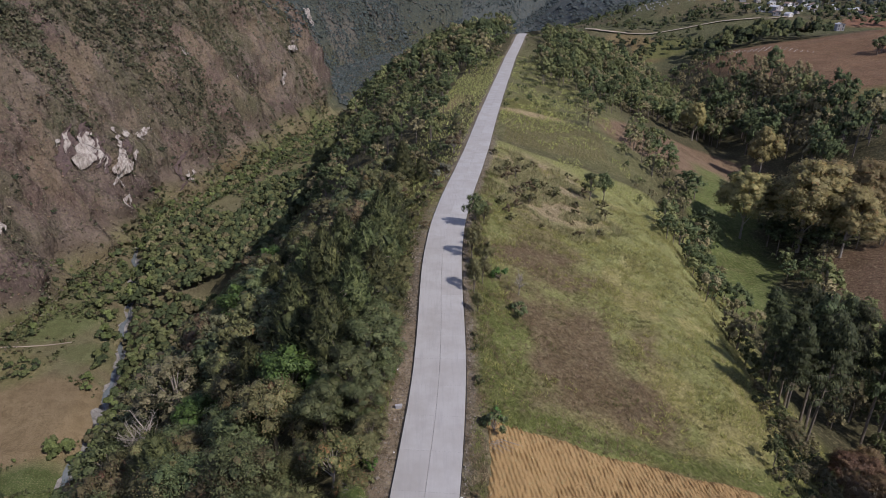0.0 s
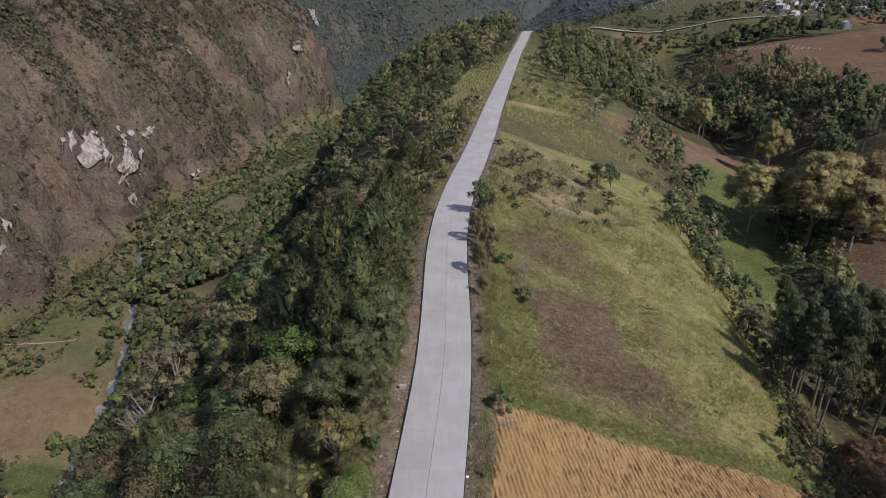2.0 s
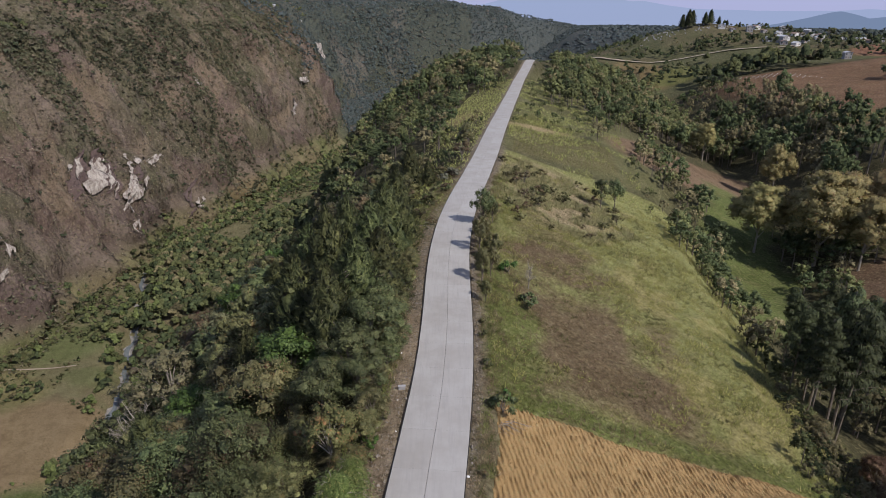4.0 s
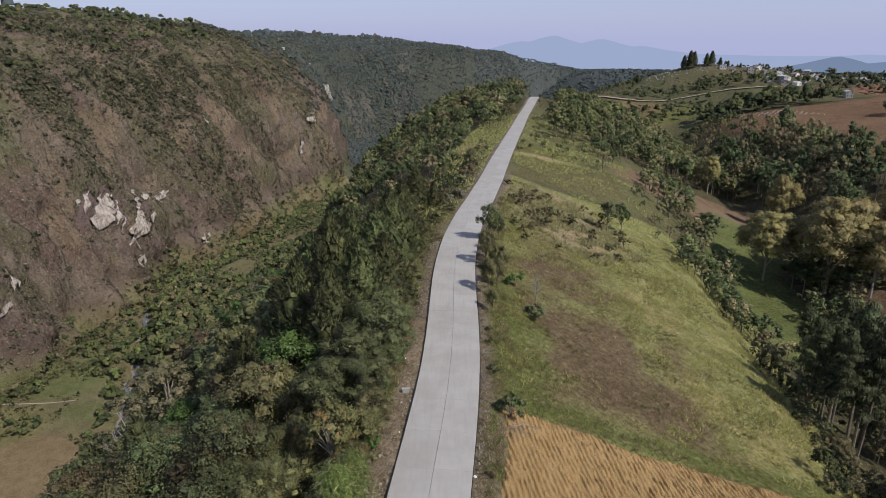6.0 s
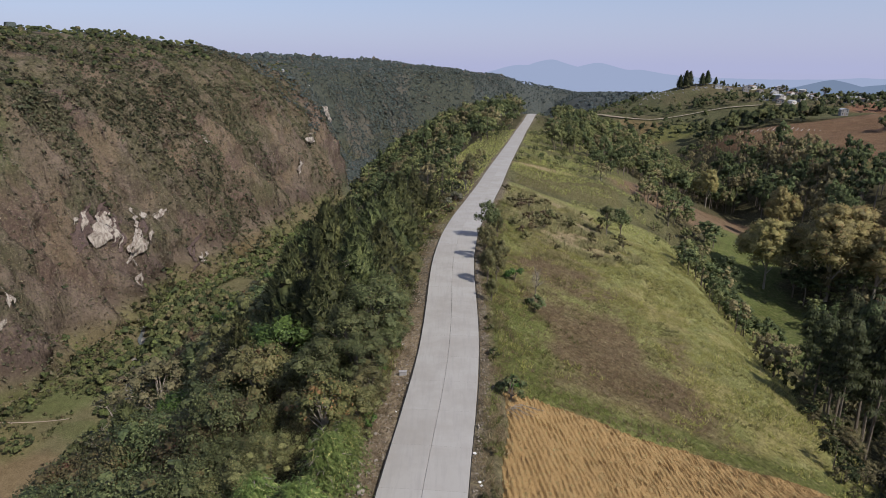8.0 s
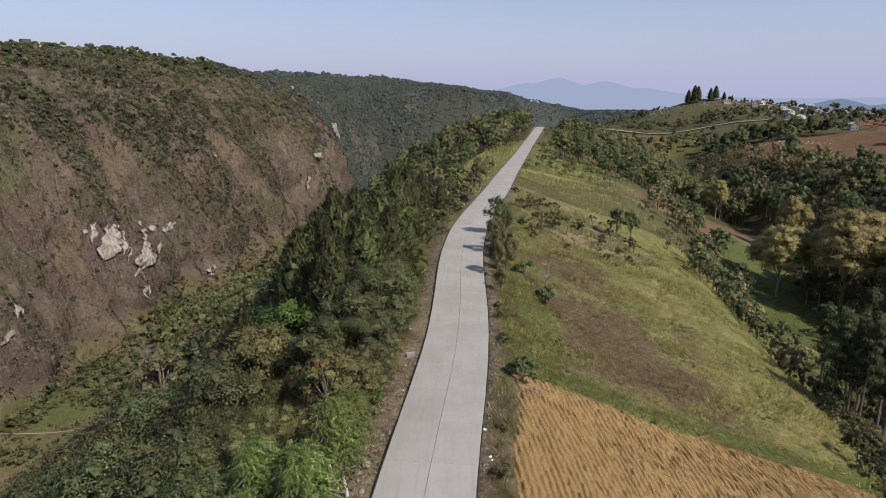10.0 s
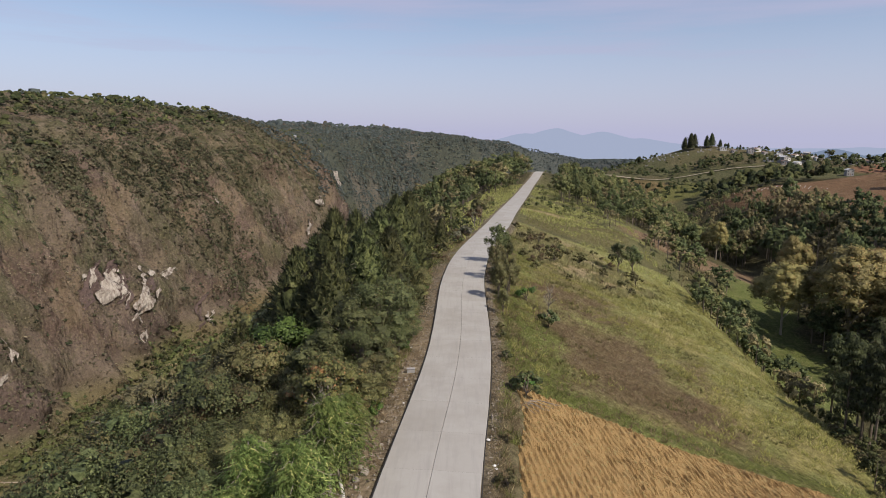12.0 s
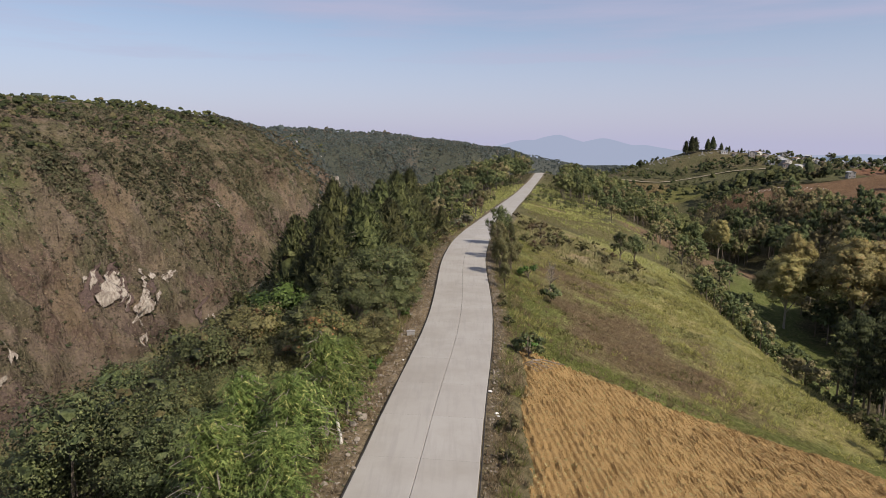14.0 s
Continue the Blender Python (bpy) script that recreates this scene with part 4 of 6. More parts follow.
bed = ribbon(ROAD_X, HALF - 0.25, 0.0, lo=-60, hi=424)
bed[0][:, 2] = ROAD_Z(bed[0][:, 1]) - 0.02
part("joint_bed", bed, JOINT, road, "dark joint filler under the slabs")
slab_y = -60.0
while slab_y < 418:
    long = 4.6 if slab_y < 200 else 9.2
    for side in (-1, 1):
        part("slab", lane_slab(slab_y, slab_y + long, side), CONCRETE, road)
    slab_y += long
for side in (-1, 1):
    y = np.arange(-60, 420, 1.5)
    for lo, hi in ((-60, 60), (60, 150), (150, 419)):
        yy = y[(y >= lo) & (y <= hi + 1.5)]
        wave = HALF + 0.075 + 0.02 * np.sin(yy * 0.31)
        xx = ROAD_X(yy) + side * wave
        line = np.stack([xx, yy, ROAD_Z(yy) - 0.06], 1)
        part("edge_form", tube(line, np.full(len(yy), 0.055 if side < 0 else 0.035), 5), EDGE, road, "black strip along the road edge")

# ---------------------------------------------------------------- tilled field with furrows
fu, fv = np.meshgrid(np.arange(2.0, 46.0, 0.085), np.arange(19.0, 49.5, 0.17))
run = fu + 0.145 * (fv - 30)
wander = fbm(fu, fv, 9, 2, 101) * 0.3 + fbm(fu, fv, 1.6, 2, 113) * 0.10
furrow = np.cos((run + wander) * 2 * np.pi / 0.44)
deep = np.clip(0.55 + 1.2 * noise2(fu, fv, 0.5, 111) * (0.6 + 0.4 * noise2(fu, fv, 2.5, 112)), 0.1, 1.2)
fz = land(fu, fv) + 0.03 + (0.018 + 0.085 * deep) * furrow + fbm(fu, fv * 0.6, 0.34, 2, 103) * 0.11 + fbm(fu, fv, 3, 2, 105) * 0.06
inside = (fv < FIELD_TOP(fu) + 0.25 * fbm(fu, fv, 1.2, 2, 107)) & (fu > FIELD_SIDE(fv) + 0.3 * fbm(fu, fv, 1.5, 2, 109)) & (fu < 45) & (fu < 0.9 * fv + 5)
edge_in = np.minimum(step01(FIELD_TOP(fu) - fv, -0.1, 0.7), step01(fu - FIELD_SIDE(fv), -0.1, 0.7))
fz = fz - 0.30 * (1 - edge_in)
k = fu.shape[1]
keep = inside[:-1, :-1].ravel()
q = (np.arange(fu.shape[0] - 1)[:, None] * k + np.arange(k - 1)[None, :]).ravel()[keep]
field = new("tilled_field", mesh_from("tilled_field", np.stack([fu, fv, fz], -1).reshape(-1, 3), np.stack([q, q + 1, q + k + 1, q + k], 1), SOIL, False))
r = np.random.default_rng(115)
pick = np.nonzero(inside.ravel())[0]
pick = r.choice(pick, 12000, replace=False)
ball = np.array([(1, 0, 0), (-1, 0, 0), (0, 1, 0), (0, -1, 0), (0, 0, 1), (0, 0, -1)], float)
octa = np.array([(0, 2, 4), (2, 1, 4), (1, 3, 4), (3, 0, 4), (2, 0, 5), (1, 2, 5), (3, 1, 5), (0, 3, 5)])
cs = r.uniform(0.02, 0.06, (12000, 1, 1)) * r.uniform(0.6, 1.4, (12000, 6, 1))
cv = np.stack([fu.ravel()[pick], fv.ravel()[pick], fz.ravel()[pick] + 0.03], 1)[:, None, :] + ball[None] * cs + r.normal(size=(12000, 6, 3)) * 0.012
clods = new("soil_clods", mesh_from("soil_clods", cv.reshape(-1, 3), (octa[None] + 6 * np.arange(12000)[:, None, None]).reshape(-1, 3), SOIL))
m = 9000
pick = r.choice(np.nonzero(inside.ravel())[0], m, replace=False)
at = np.stack([fu.ravel()[pick], fv.ravel()[pick], fz.ravel()[pick] + 0.035], 1)
lie = np.stack([r.normal(size=m) * 0.7 - 0.15, r.normal(size=m), 0.15 * r.normal(size=m)], 1)
ln = r.uniform(0.08, 0.30, m)
bits = cards(at, np.array((0, 0, 1.0)) + 0.3 * r.normal(size=(m, 3)), lie, ln, r.uniform(0.03, 0.06, m), 0.1)
tagged(new("field_straw", mesh_from("field_straw", bits[0], bits[1], STRAW_BLADES, False, soft=bits[2])), "bits of dry straw and stalk strewn on the soil", "straw", kind="stuff")
tagged(clods, "loose tan clods on the tilled field", "soil", kind="stuff")
tagged(field, "freshly hoed tan soil field with long furrows and clods", "field", kind="structure")

# ---------------------------------------------------------------- water and tracks in the canyon, road on the far hill
river = new("river", mesh_from("river", *ribbon(lambda v: RIVER_X(v) + 1.6 * np.sin(v / 11) + 1.2 * np.sin(v / 4.7), 1.4, 1.5, lo=150, hi=1000, step=5), WATER, True))
tagged(river, "shallow grey river between boulders on the valley floor", "river", kind="structure")
bank = new("river_bank", mesh_from("river_bank", *ribbon(lambda v: RIVER_X(v) + 1.6 * np.sin(v / 13) + 1.6 * np.sin(v / 4.1), 3.2, 0.9, lo=150, hi=1000, step=5), GRAVEL, True))
tagged(bank, "pale gravel bar beside the river", "river bank", kind="structure")


def track(name, points, width, material, label, lift=0.35):
    """A track through a few points on the land."""
    p = np.array(points, float)
    s = np.linspace(0, len(p) - 1, len(p) * 14)
    x, y = np.interp(s, np.arange(len(p)), p[:, 0]), np.interp(s, np.arange(len(p)), p[:, 1])
    for _ in range(6):
        x[1:-1], y[1:-1] = (x[:-2] + x[1:-1] * 2 + x[2:]) / 4, (y[:-2] + y[1:-1] * 2 + y[2:]) / 4
    dx, dy = np.gradient(x), np.gradient(y)
    g = np.hypot(dx, dy)
    mid = land(x, y)
    pv = np.stack([np.stack([x - dy / g * c * width, y + dx / g * c * width, np.maximum(mid, land(x - dy / g * c * width, y + dx / g * c * width)) + lift], 1) for c in (-0.5, 0, 0.5)], 1)
    q = (np.arange(len(x) - 1)[:, None] * 3 + np.arange(2)[None, :]).ravel()
    ob = new(name, mesh_from(name, pv.reshape(-1, 3), np.stack([q, q + 1, q + 4, q + 3], 1), material, True))
    return tagged(ob, label, "road", kind="structure")


track("valley_track", [(-330, 356), (-301, 362), (-280, 366), (-258, 371)], 1.3, DIRT, "narrow pale dirt track across the valley meadow")
track("hill_road", [(118, 534), (132, 529), (165, 524), (190, 522), (214, 520), (236, 516), (262, 520), (285, 533)], 3.2, DIRT, "pale road that runs along the far hillside", 0.8)


# ---------------------------------------------------------------- woods too far off to count
def woods(name, x, y, high, wide, tone, lobes, sprays, label, seed, z=None, category="trees"):
    """Many crowns in one mesh: each has a few rounded leaf masses and loose sprays on its outside."""
    rng = np.random.default_rng(seed)
    n = len(x)
    z = land(x, y) if z is None else z
    size = np.stack([wide * 0.5, wide * 0.5, high * 0.5], 1)
    foot = np.stack([x, y, z], 1)
    tone = np.asarray(tone)
    if lobes < 2:
        c, r = foot + size * (0, 0, 0.75), size * (1, 1, 1.25)
        lobe_tone = tone
    else:
        d = rng.normal(size=(n, lobes, 3))
        d /= np.linalg.norm(d, axis=2)[..., None]
        d[..., 2] = np.abs(d[..., 2]) * 1.1 - 0.3
        d[:, 0] = (0, 0, 0.75)
        c = (foot[:, None] + (0, 0, 1) * (high * 0.55)[:, None, None] + d * size[:, None] * rng.uniform(0.45, 0.85, (n, lobes, 1))).reshape(-1, 3)
        r = (size[:, None] * rng.uniform(0.85, 1.35, (n, lobes, 1)) * 1.05 / lobes ** 0.42).reshape(-1, 3)
        r[:, 2] = np.minimum(r[:, 2], r[:, 0] * 1.1)
        lobe_tone = (tone[:, None] * rng.uniform(0.8, 1.22, (n, lobes, 1))).reshape(-1, 3)
    v, f, soft, k = lumps(rng, c[:len(c) * (lobes > 0)], r[:len(c) * (lobes > 0)] * 0.86)
    t = np.repeat(lobe_tone[:len(c) * (lobes > 0)], k, axis=0)
    if sprays:
        pick = rng.integers(0, len(c), n * sprays)
        d = unit(rng, n * sprays)
        d[:, 2] = np.abs(d[:, 2]) * 1.2 - 0.2
        p = c[pick] + d * r[pick] * (rng.uniform(0.85, 1.15, (n * sprays, 1)) if lobes else rng.uniform(0.2, 1.1, (n * sprays, 1)))
        ln = r[pick, 0] * (rng.uniform(0.35, 0.8, n * sprays) if lobes else rng.uniform(0.6, 1.1, n * sprays))
        v2, f2, soft2 = cards(p, d + 0.5 * rng.normal(size=d.shape), rng.normal(size=d.shape), ln, ln * 0.7, 0.2, d * 0.7 + (0.1, -0.08, 0.5) + 0.25 * rng.normal(size=d.shape))
        f = np.concatenate([f, f2 + len(v)])
        v, soft = np.concatenate([v, v2]), np.concatenate([soft, soft2])
        t = np.concatenate([t, np.repeat(lobe_tone[pick], 3, axis=0)])
    ob = new(name, mesh_from(name, v, f, WOODS, True, t, soft=soft))
    return tagged(ob, label, category, kind="stuff")


def strewn(x0, x1, y0, y1, spacing, seed, deep=None):
    """Uneven points over a rectangle."""
    rng = np.random.default_rng(seed)
    deep = deep or spacing
    a, b = np.meshgrid(np.arange(x0, x1, spacing), np.arange(y0, y1, deep))
    a, b = a + rng.uniform(-0.6, 0.6, a.shape) * spacing, b + rng.uniform(-0.6, 0.6, b.shape) * deep
    return a.ravel(), b.ravel()


def tones(rng, n, choices):
    """A colour for each of n trees out of weighted choices, a little varied."""
    c = np.array([q[1] for q in choices])
    w = np.array([q[0] for q in choices], float)
    return c[rng.choice(len(c), n, p=w / w.sum())] * rng.uniform(0.7, 1.3, (n, 1))


DARKG, OLIVE, BROWNISH = (0.070, 0.088, 0.040), (0.126, 0.137, 0.058), (0.170, 0.148, 0.080)


def in_sight(x, y, margin=10.0, wide=0.72):
    return (np.abs(x) < wide * y + margin) & (y > 10)


rng = np.random.default_rng(5)

# forest on the flank between the near trees and the river
x, y = strewn(-330, 60, 60, 1150, 6.4, 11)
u, z = x - ROAD_X(y), land(x, y)
ok = in_sight(x, y, 10, 0.85) & (u < np.where(y < 130, -62, -74)) & (np.hypot(x, y) > 260) & (z > -212) & (x > RIVER_X(y) + 14 + 14 * noise2(x, y, 40, 5)) & (y < 900)
x, y = x[ok], y[ok]
n = len(x)
h = rng.uniform(5, 10.5, n)
woods("flank_woods", x, y, h, h * rng.uniform(0.8, 1.15, n), 1.15 * tones(rng, n, [(5, DARKG), (5, OLIVE), (2, BROWNISH)]) * 1.15, 6, 26, "mixed dark green and olive woods on a steep slope", 12)
# trees along the river and bushes on the valley floor
x, y = strewn(-345, -150, 190, 1150, 4.6, 13)
ok = in_sight(x, y, 10, 0.98) & (land(x, y) < -188) & ((np.abs(x - RIVER_X(y) - 5) < 18) | (fbm(x, y, 45, 3, 15) > 0.0)) & (np.abs(x - RIVER_X(y)) > np.where((np.abs(y - 330) < 50) | (np.abs(y - 412) < 24) | (np.abs(y - 535) < 34), 7.5, 0.0))
ok &= ~((np.hypot((x + 252) / 46, (y - 285) / 40) < 1)) & ~(np.hypot(x + 205, y - 242) < 17)
x, y = x[ok], y[ok]
n = len(x)
h = 1.2 + 7.0 * rng.uniform(0, 1, n) ** np.where(np.abs(x - RIVER_X(y)) < 12, 0.8, 1.9) * np.where(np.abs(x - RIVER_X(y)) < 20, 1.15, 0.75)
woods("valley_woods", x, y, h, h * rng.uniform(0.75, 1.2, n), tones(rng, n, [(3, DARKG), (4, (0.105, 0.118, 0.048)), (2, (0.115, 0.14, 0.05)), (1, BROWNISH)]) * 1.35, 6, 28, "green bushes and trees along the river", 14)
x, y = strewn(-350, -150, 200, 1150, 3.4, 16)
ok = in_sight(x, y, 10, 0.98) & (land(x, y) < -193) & ~(np.hypot((x + 252) / 46, (y - 285) / 40) < 1) & (np.abs(x - RIVER_X(y)) > 6) & ((fbm(x, y, 26, 3, 22) > 0.16) | (np.abs(WALL_X(y) - x + 22) < 10))
x, y = x[ok], y[ok]
n = len(x)
h = 0.6 + 1.9 * rng.uniform(0, 1, n) ** 1.6
near = WALL_X(y) - x > -16
h = h * np.where(near, 1.9, 1.0)
z = land(x, y)
woods("valley_scrub", x + np.maximum(wall_push(x, y, z), 0) + 2.0 * near, y, h, h * rng.uniform(1.4, 2.6, n), 0.95 * tones(rng, n, [(4, (0.115, 0.12, 0.055)), (3, (0.10, 0.122, 0.05)), (2, (0.15, 0.125, 0.07))]) * 1.2, 0, 10, "low scrub on the valley floor", 21, z + 0.6 * near)
# brush on the canyon wall: green above and in clumps, dry and brown below
x, y = strewn(-560, -170, 330, 1450, 2.5, 17, 2.9)
x2, y2 = strewn(-430, -170, 330, 1450, 0.85, 20, 2.6)
d2 = WALL_X(y2) - x2
steep = (np.hypot(land(x2 + 4, y2) - land(x2 - 4, y2), land(x2, y2 + 4) - land(x2, y2 - 4)) > 9) & (d2 > -60) & (d2 < 110)
x, y = np.concatenate([x, x2[steep]]), np.concatenate([y, y2[steep]])
z = land(x, y)
green = fbm(x * 0.7 + z * 0.5, y, 44, 4, 19) + 0.55 * step01(z, -90, 10) - 0.10
ok = in_sight(x, y, 40, 0.8) & (z > -213) & (x < WALL_X(y) + 30) & (z < 60)
ok &= rng.uniform(size=len(x)) < 0.50 + 0.16 * step01(green, 0.05, 0.3) - 0.12 * step01(z, -10, 40)
x, y, z, green = x[ok], y[ok], z[ok], green[ok]
n = len(x)
lush = green + 0.34 * fbm(y, z, 9, 2, 26) + 0.20 * rng.normal(size=n) > 0.12 + 0.10 * step01(-y, -560, -420)
h = 0.5 + 1.5 * rng.uniform(0, 1, n) ** 2 + lush * 2.7 * rng.uniform(0.1, 1, n) ** 1.7
# dry tones greyed a little, a slight painted haze
dry_tone = tones(rng, n, [(4, (0.200, 0.158, 0.130)), (4, (0.185, 0.158, 0.118)), (1.6, (0.150, 0.142, 0.095)), (1.2, (0.24, 0.165, 0.110)), (2.5, (0.27, 0.235, 0.165))])
green_tone = tones(rng, n, [(4, (0.125, 0.128, 0.078)), (4, (0.150, 0.144, 0.088)), (1.5, (0.095, 0.105, 0.066)), (2, (0.17, 0.142, 0.10))])
tone = np.where(lush[:, None], green_tone, dry_tone * rng.uniform(0.6, 1.35, (n, 1)))
h = h * (0.72 + 0.2 * step01(y, 430, 620))
tone = tone * (1.22 - 0.22 * step01(y, 430, 620))[:, None]
alone = rng.uniform(size=n) < 0.008
h = np.where(alone, rng.uniform(1.6, 3.8, n), h)
tone[alone] = np.array((0.075, 0.090, 0.052)) * rng.uniform(0.8, 1.5, (alone.sum(), 1))
dark_here = step01(fbm(y - 0.7 * x, z + 0.5 * y, 60, 4, 155), 0.05, 0.3)
tone = tone * (1 - 0.3 * dark_here)[:, None]
woods("canyon_brush", x + wall_push(x, y, z) + 0.5 + 0.15 * h, y, h, h * rng.uniform(1.3, 2.5, n), tone * 1.3, 0, 9, "dry brush and small trees on the canyon wall", 18, z)
# forest on the far walls and on the plateau's rim; haze blue painted into its tones
for lo, hi, gap, seed in ((-40, 150, 6.0, 23), (150, 460, 9.0, 25), (460, 1700, 20.0, 43)):
    x, y = strewn(-900, 900, 1130, 2900, gap, seed)
    if lo < 0:
        x2, y2 = strewn(-500, 700, 1130, 2300, 2.8, 29, 5.6)
        near = (WALL_X(y2) - x2 > -70) & (WALL_X(y2) - x2 < 75) & in_sight(x2, y2, 30) & (land(x2, y2) < 10)
        x, y = np.concatenate([x, x2[near]]), np.concatenate([y, y2[near]])
    z, s = land(x, y), WALL_X(y) - x
    ok = in_sight(x, y, 30) & (z > -280) & (s > (-320 if lo < 0 else lo)) & (s < hi) & (x < ROAD_X(y) - 40 + 0.4 * np.maximum(y - 1900, 0)) & (y + 2.2 * (np.maximum(z, -100) + 60) + 120 * noise2(x, y, 40, 97) > 1230) & (fbm(x, y, 60, 3, 98) + 0.25 * rng.uniform(-1, 1, len(x)) > -0.45)
    x, y, z = x[ok], y[ok], z[ok]
    n = len(x)
    h = rng.uniform(2.4, 5.2, n) * (2.0 if lo > 400 else 1) * (1 + 0.5 * step01(y, 1900, 2300)) * np.where(rng.uniform(size=n) < 0.06, 1.7, 1)
    woods("far_forest", x + (wall_push(x, y, z) + 1.5 if lo < 0 else 0), y, h, h * rng.uniform(1.0, 1.6, n), tones(rng, n, [(5, (0.090, 0.112, 0.114)), (4, (0.105, 0.126, 0.118)), (1.2, (0.15, 0.135, 0.115))]), 1, 1, "green forest on the far canyon walls, tinted haze blue", 24, z)
x, y = strewn(180, 1000, 2800, 3500, 13, 49)
ok = in_sight(x, y, 30) & (WALL_X(y) - x > -150) & (WALL_X(y) - x < 260)
x, y = x[ok], y[ok]
n = len(x)
h = rng.uniform(5, 10, n)
# these tree tones hold the blue of the haze
woods("ridge_end_forest", x, y, h, h * rng.uniform(1.0, 1.7, n), tones(rng, n, [(5, (0.085, 0.106, 0.110)), (3, (0.100, 0.118, 0.115))]), 1, 2, "forest where the plateau runs out, tinted haze blue", 50)
x, y = strewn(-1500, -380, 380, 1900, 16, 27)
z, s = land(x, y), WALL_X(y) - x
ok = in_sight(x, y, 30) & (s > 95) & (s < 620) & (fbm(x, y, 70, 3, 29) > -0.1)
x, y = x[ok], y[ok]
n = len(x)
h = rng.uniform(4, 11, n)
woods("plateau_trees", x, y, h, h * rng.uniform(0.8, 1.4, n), tones(rng, n, [(4, DARKG), (4, OLIVE), (1, BROWNISH)]), 3, 6, "scattered dark trees along the plateau rim", 28)
# trees below and behind the village hill
x, y = strewn(100, 620, 405, 900, 6.4, 35)
u, z = x - ROAD_X(y), land(x, y)
clump = fbm(x, y, 55, 3, 37)
ok = in_sight(x, y, 14) & (u > 22) & (((y < 480) & (u < 70) & (x < 195)) | ((clump > 0.04) & (y > 526)) | ((np.abs(y - 452) < 20) & (x > 175) & (x < 262)) | ((clump > -0.2) & (y > 530) & (y < 588) & (x < 255)) | ((clump > 0.1) & (y > 480)))
ok &= ~((np.abs(y - 521) < 9) & (x > 110) & (x < 290))
x, y = x[ok], y[ok]
n = len(x)
h = rng.uniform(2.5, 8, n) * np.where((y > 560) & (y < 640), 0.6, 1) * np.where(np.abs(y - 452) < 20, 1.7, 1)
woods("hill_woods", x, y, h, h * rng.uniform(0.6, 0.95, n), tones(rng, n, [(6, DARKG), (3, OLIVE), (1, BROWNISH)]), 5, 24, "dark trees on and below the village hill", 36)
x, y = strewn(90, 1500, 900, 2300, 17, 39)
ok = in_sight(x, y, 14) & (fbm(x, y, 160, 3, 41) > -0.3) & (x > WALL_X(y) + 40)
x, y = x[ok], y[ok]
n = len(x)
h = rng.uniform(4, 9, n)
# hedge tones shifted to blue for the haze
woods("far_hedges", x, y, h, h * rng.uniform(1.0, 2.0, n), tones(rng, n, [(5, (0.090, 0.110, 0.098)), (3, (0.11, 0.122, 0.10))]), 1, 2, "far dark hedges and trees on low hills, tinted haze blue", 40)

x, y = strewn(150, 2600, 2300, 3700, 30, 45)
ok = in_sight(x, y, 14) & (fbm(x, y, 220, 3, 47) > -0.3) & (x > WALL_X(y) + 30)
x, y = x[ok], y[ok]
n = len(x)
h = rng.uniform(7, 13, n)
# grove tones made bluish in place of haze
woods("far_groves", x, y, h, h * rng.uniform(1.2, 2.4, n), tones(rng, n, [(5, (0.080, 0.102, 0.108)), (3, (0.095, 0.112, 0.112))]), 1, 2, "far groves on the low hills, tinted haze blue", 46)

# ---------------------------------------------------------------- grass
def tufts(name, x, y, size, material, label, seed, blades=5, z=None, wide=0.13):
    """Grass tufts: a few bent blades each."""
    rng = np.random.default_rng(seed)
    n = len(x)
    z = land(x, y) if z is None else z
    a = rng.uniform(0, 6.283, (n, blades))
    lean = rng.uniform(0.45, 0.97, (n, blades))
    L = size[:, None] * rng.uniform(0.6, 1.25, (n, blades))
    w = L * wide
    o = np.stack([x, y, z - 0.03], 1)[:, None, :] + np.stack([np.cos(a), np.sin(a), 0 * a], -1) * (size[:, None, None] * 0.18)
    out = np.stack([np.cos(a), np.sin(a), 0 * a], -1)
    side = np.stack([-np.sin(a), np.cos(a), 0 * a], -1)
    tip = o + out * (lean * L)[..., None] + np.array((0, 0, 1)) * (L * np.sqrt(1 - lean ** 2 * 0.9))[..., None]
    v = np.stack([o - side * w[..., None], o + side * w[..., None], tip], 2).reshape(-1, 3)
    soft = np.repeat((np.stack([np.cos(a), np.sin(a), 0 * a], -1) * 0.35 + (0.12, -0.1, 1.0)).reshape(-1, 3), 3, axis=0)
    ob = new(name, mesh_from(name, v, np.arange(len(v)).reshape(-1, 3), material, False, soft=soft))
    return tagged(ob, label, "grass", kind="stuff")


def grass_points(x0, x1, y0, y1, spacing, seed):
    x, y = strewn(x0, x1, y0, y1, spacing, seed)
    ok = in_sight(x, y, 6)
    return x[ok], y[ok], np.random.default_rng(seed + 1)


x, y, r = grass_points(4, 62, 44, 140, 0.40, 51)
u = x - ROAD_X(y)
brown = np.hypot((x - 15.5) / 9.5, (y - 66) / 22) + 0.75 * fbm(x, y, 7, 3, 53)
lean = 0.7 * noise2(x * 0.8 + y * 0.5, y - x * 0.4, 1.5, 61) + 0.7 * noise2(x, y, 0.8, 62) + 0.5 * noise2(x, y, 6, 63)
off = (y > FIELD_TOP(x) + 0.1) & (u > 4.6) & (u < 56)
crest = np.hypot((x - 21) / 13, (y - 124) / 17) + 0.5 * fbm(x, y, 8, 3, 67) < 0.95
ok = off & ~crest & (lean > -0.10) & (brown > 1.0 + 0.25 * r.uniform(-1, 1, len(x)))
tufts("hill_grass", x[ok], y[ok], (0.26 + 0.26 * np.clip(lean[ok], 0, 1)) * r.uniform(0.6, 1.6, ok.sum()), GRASS, "tall yellow-green grass on the hillside", 52, 8, wide=0.10)
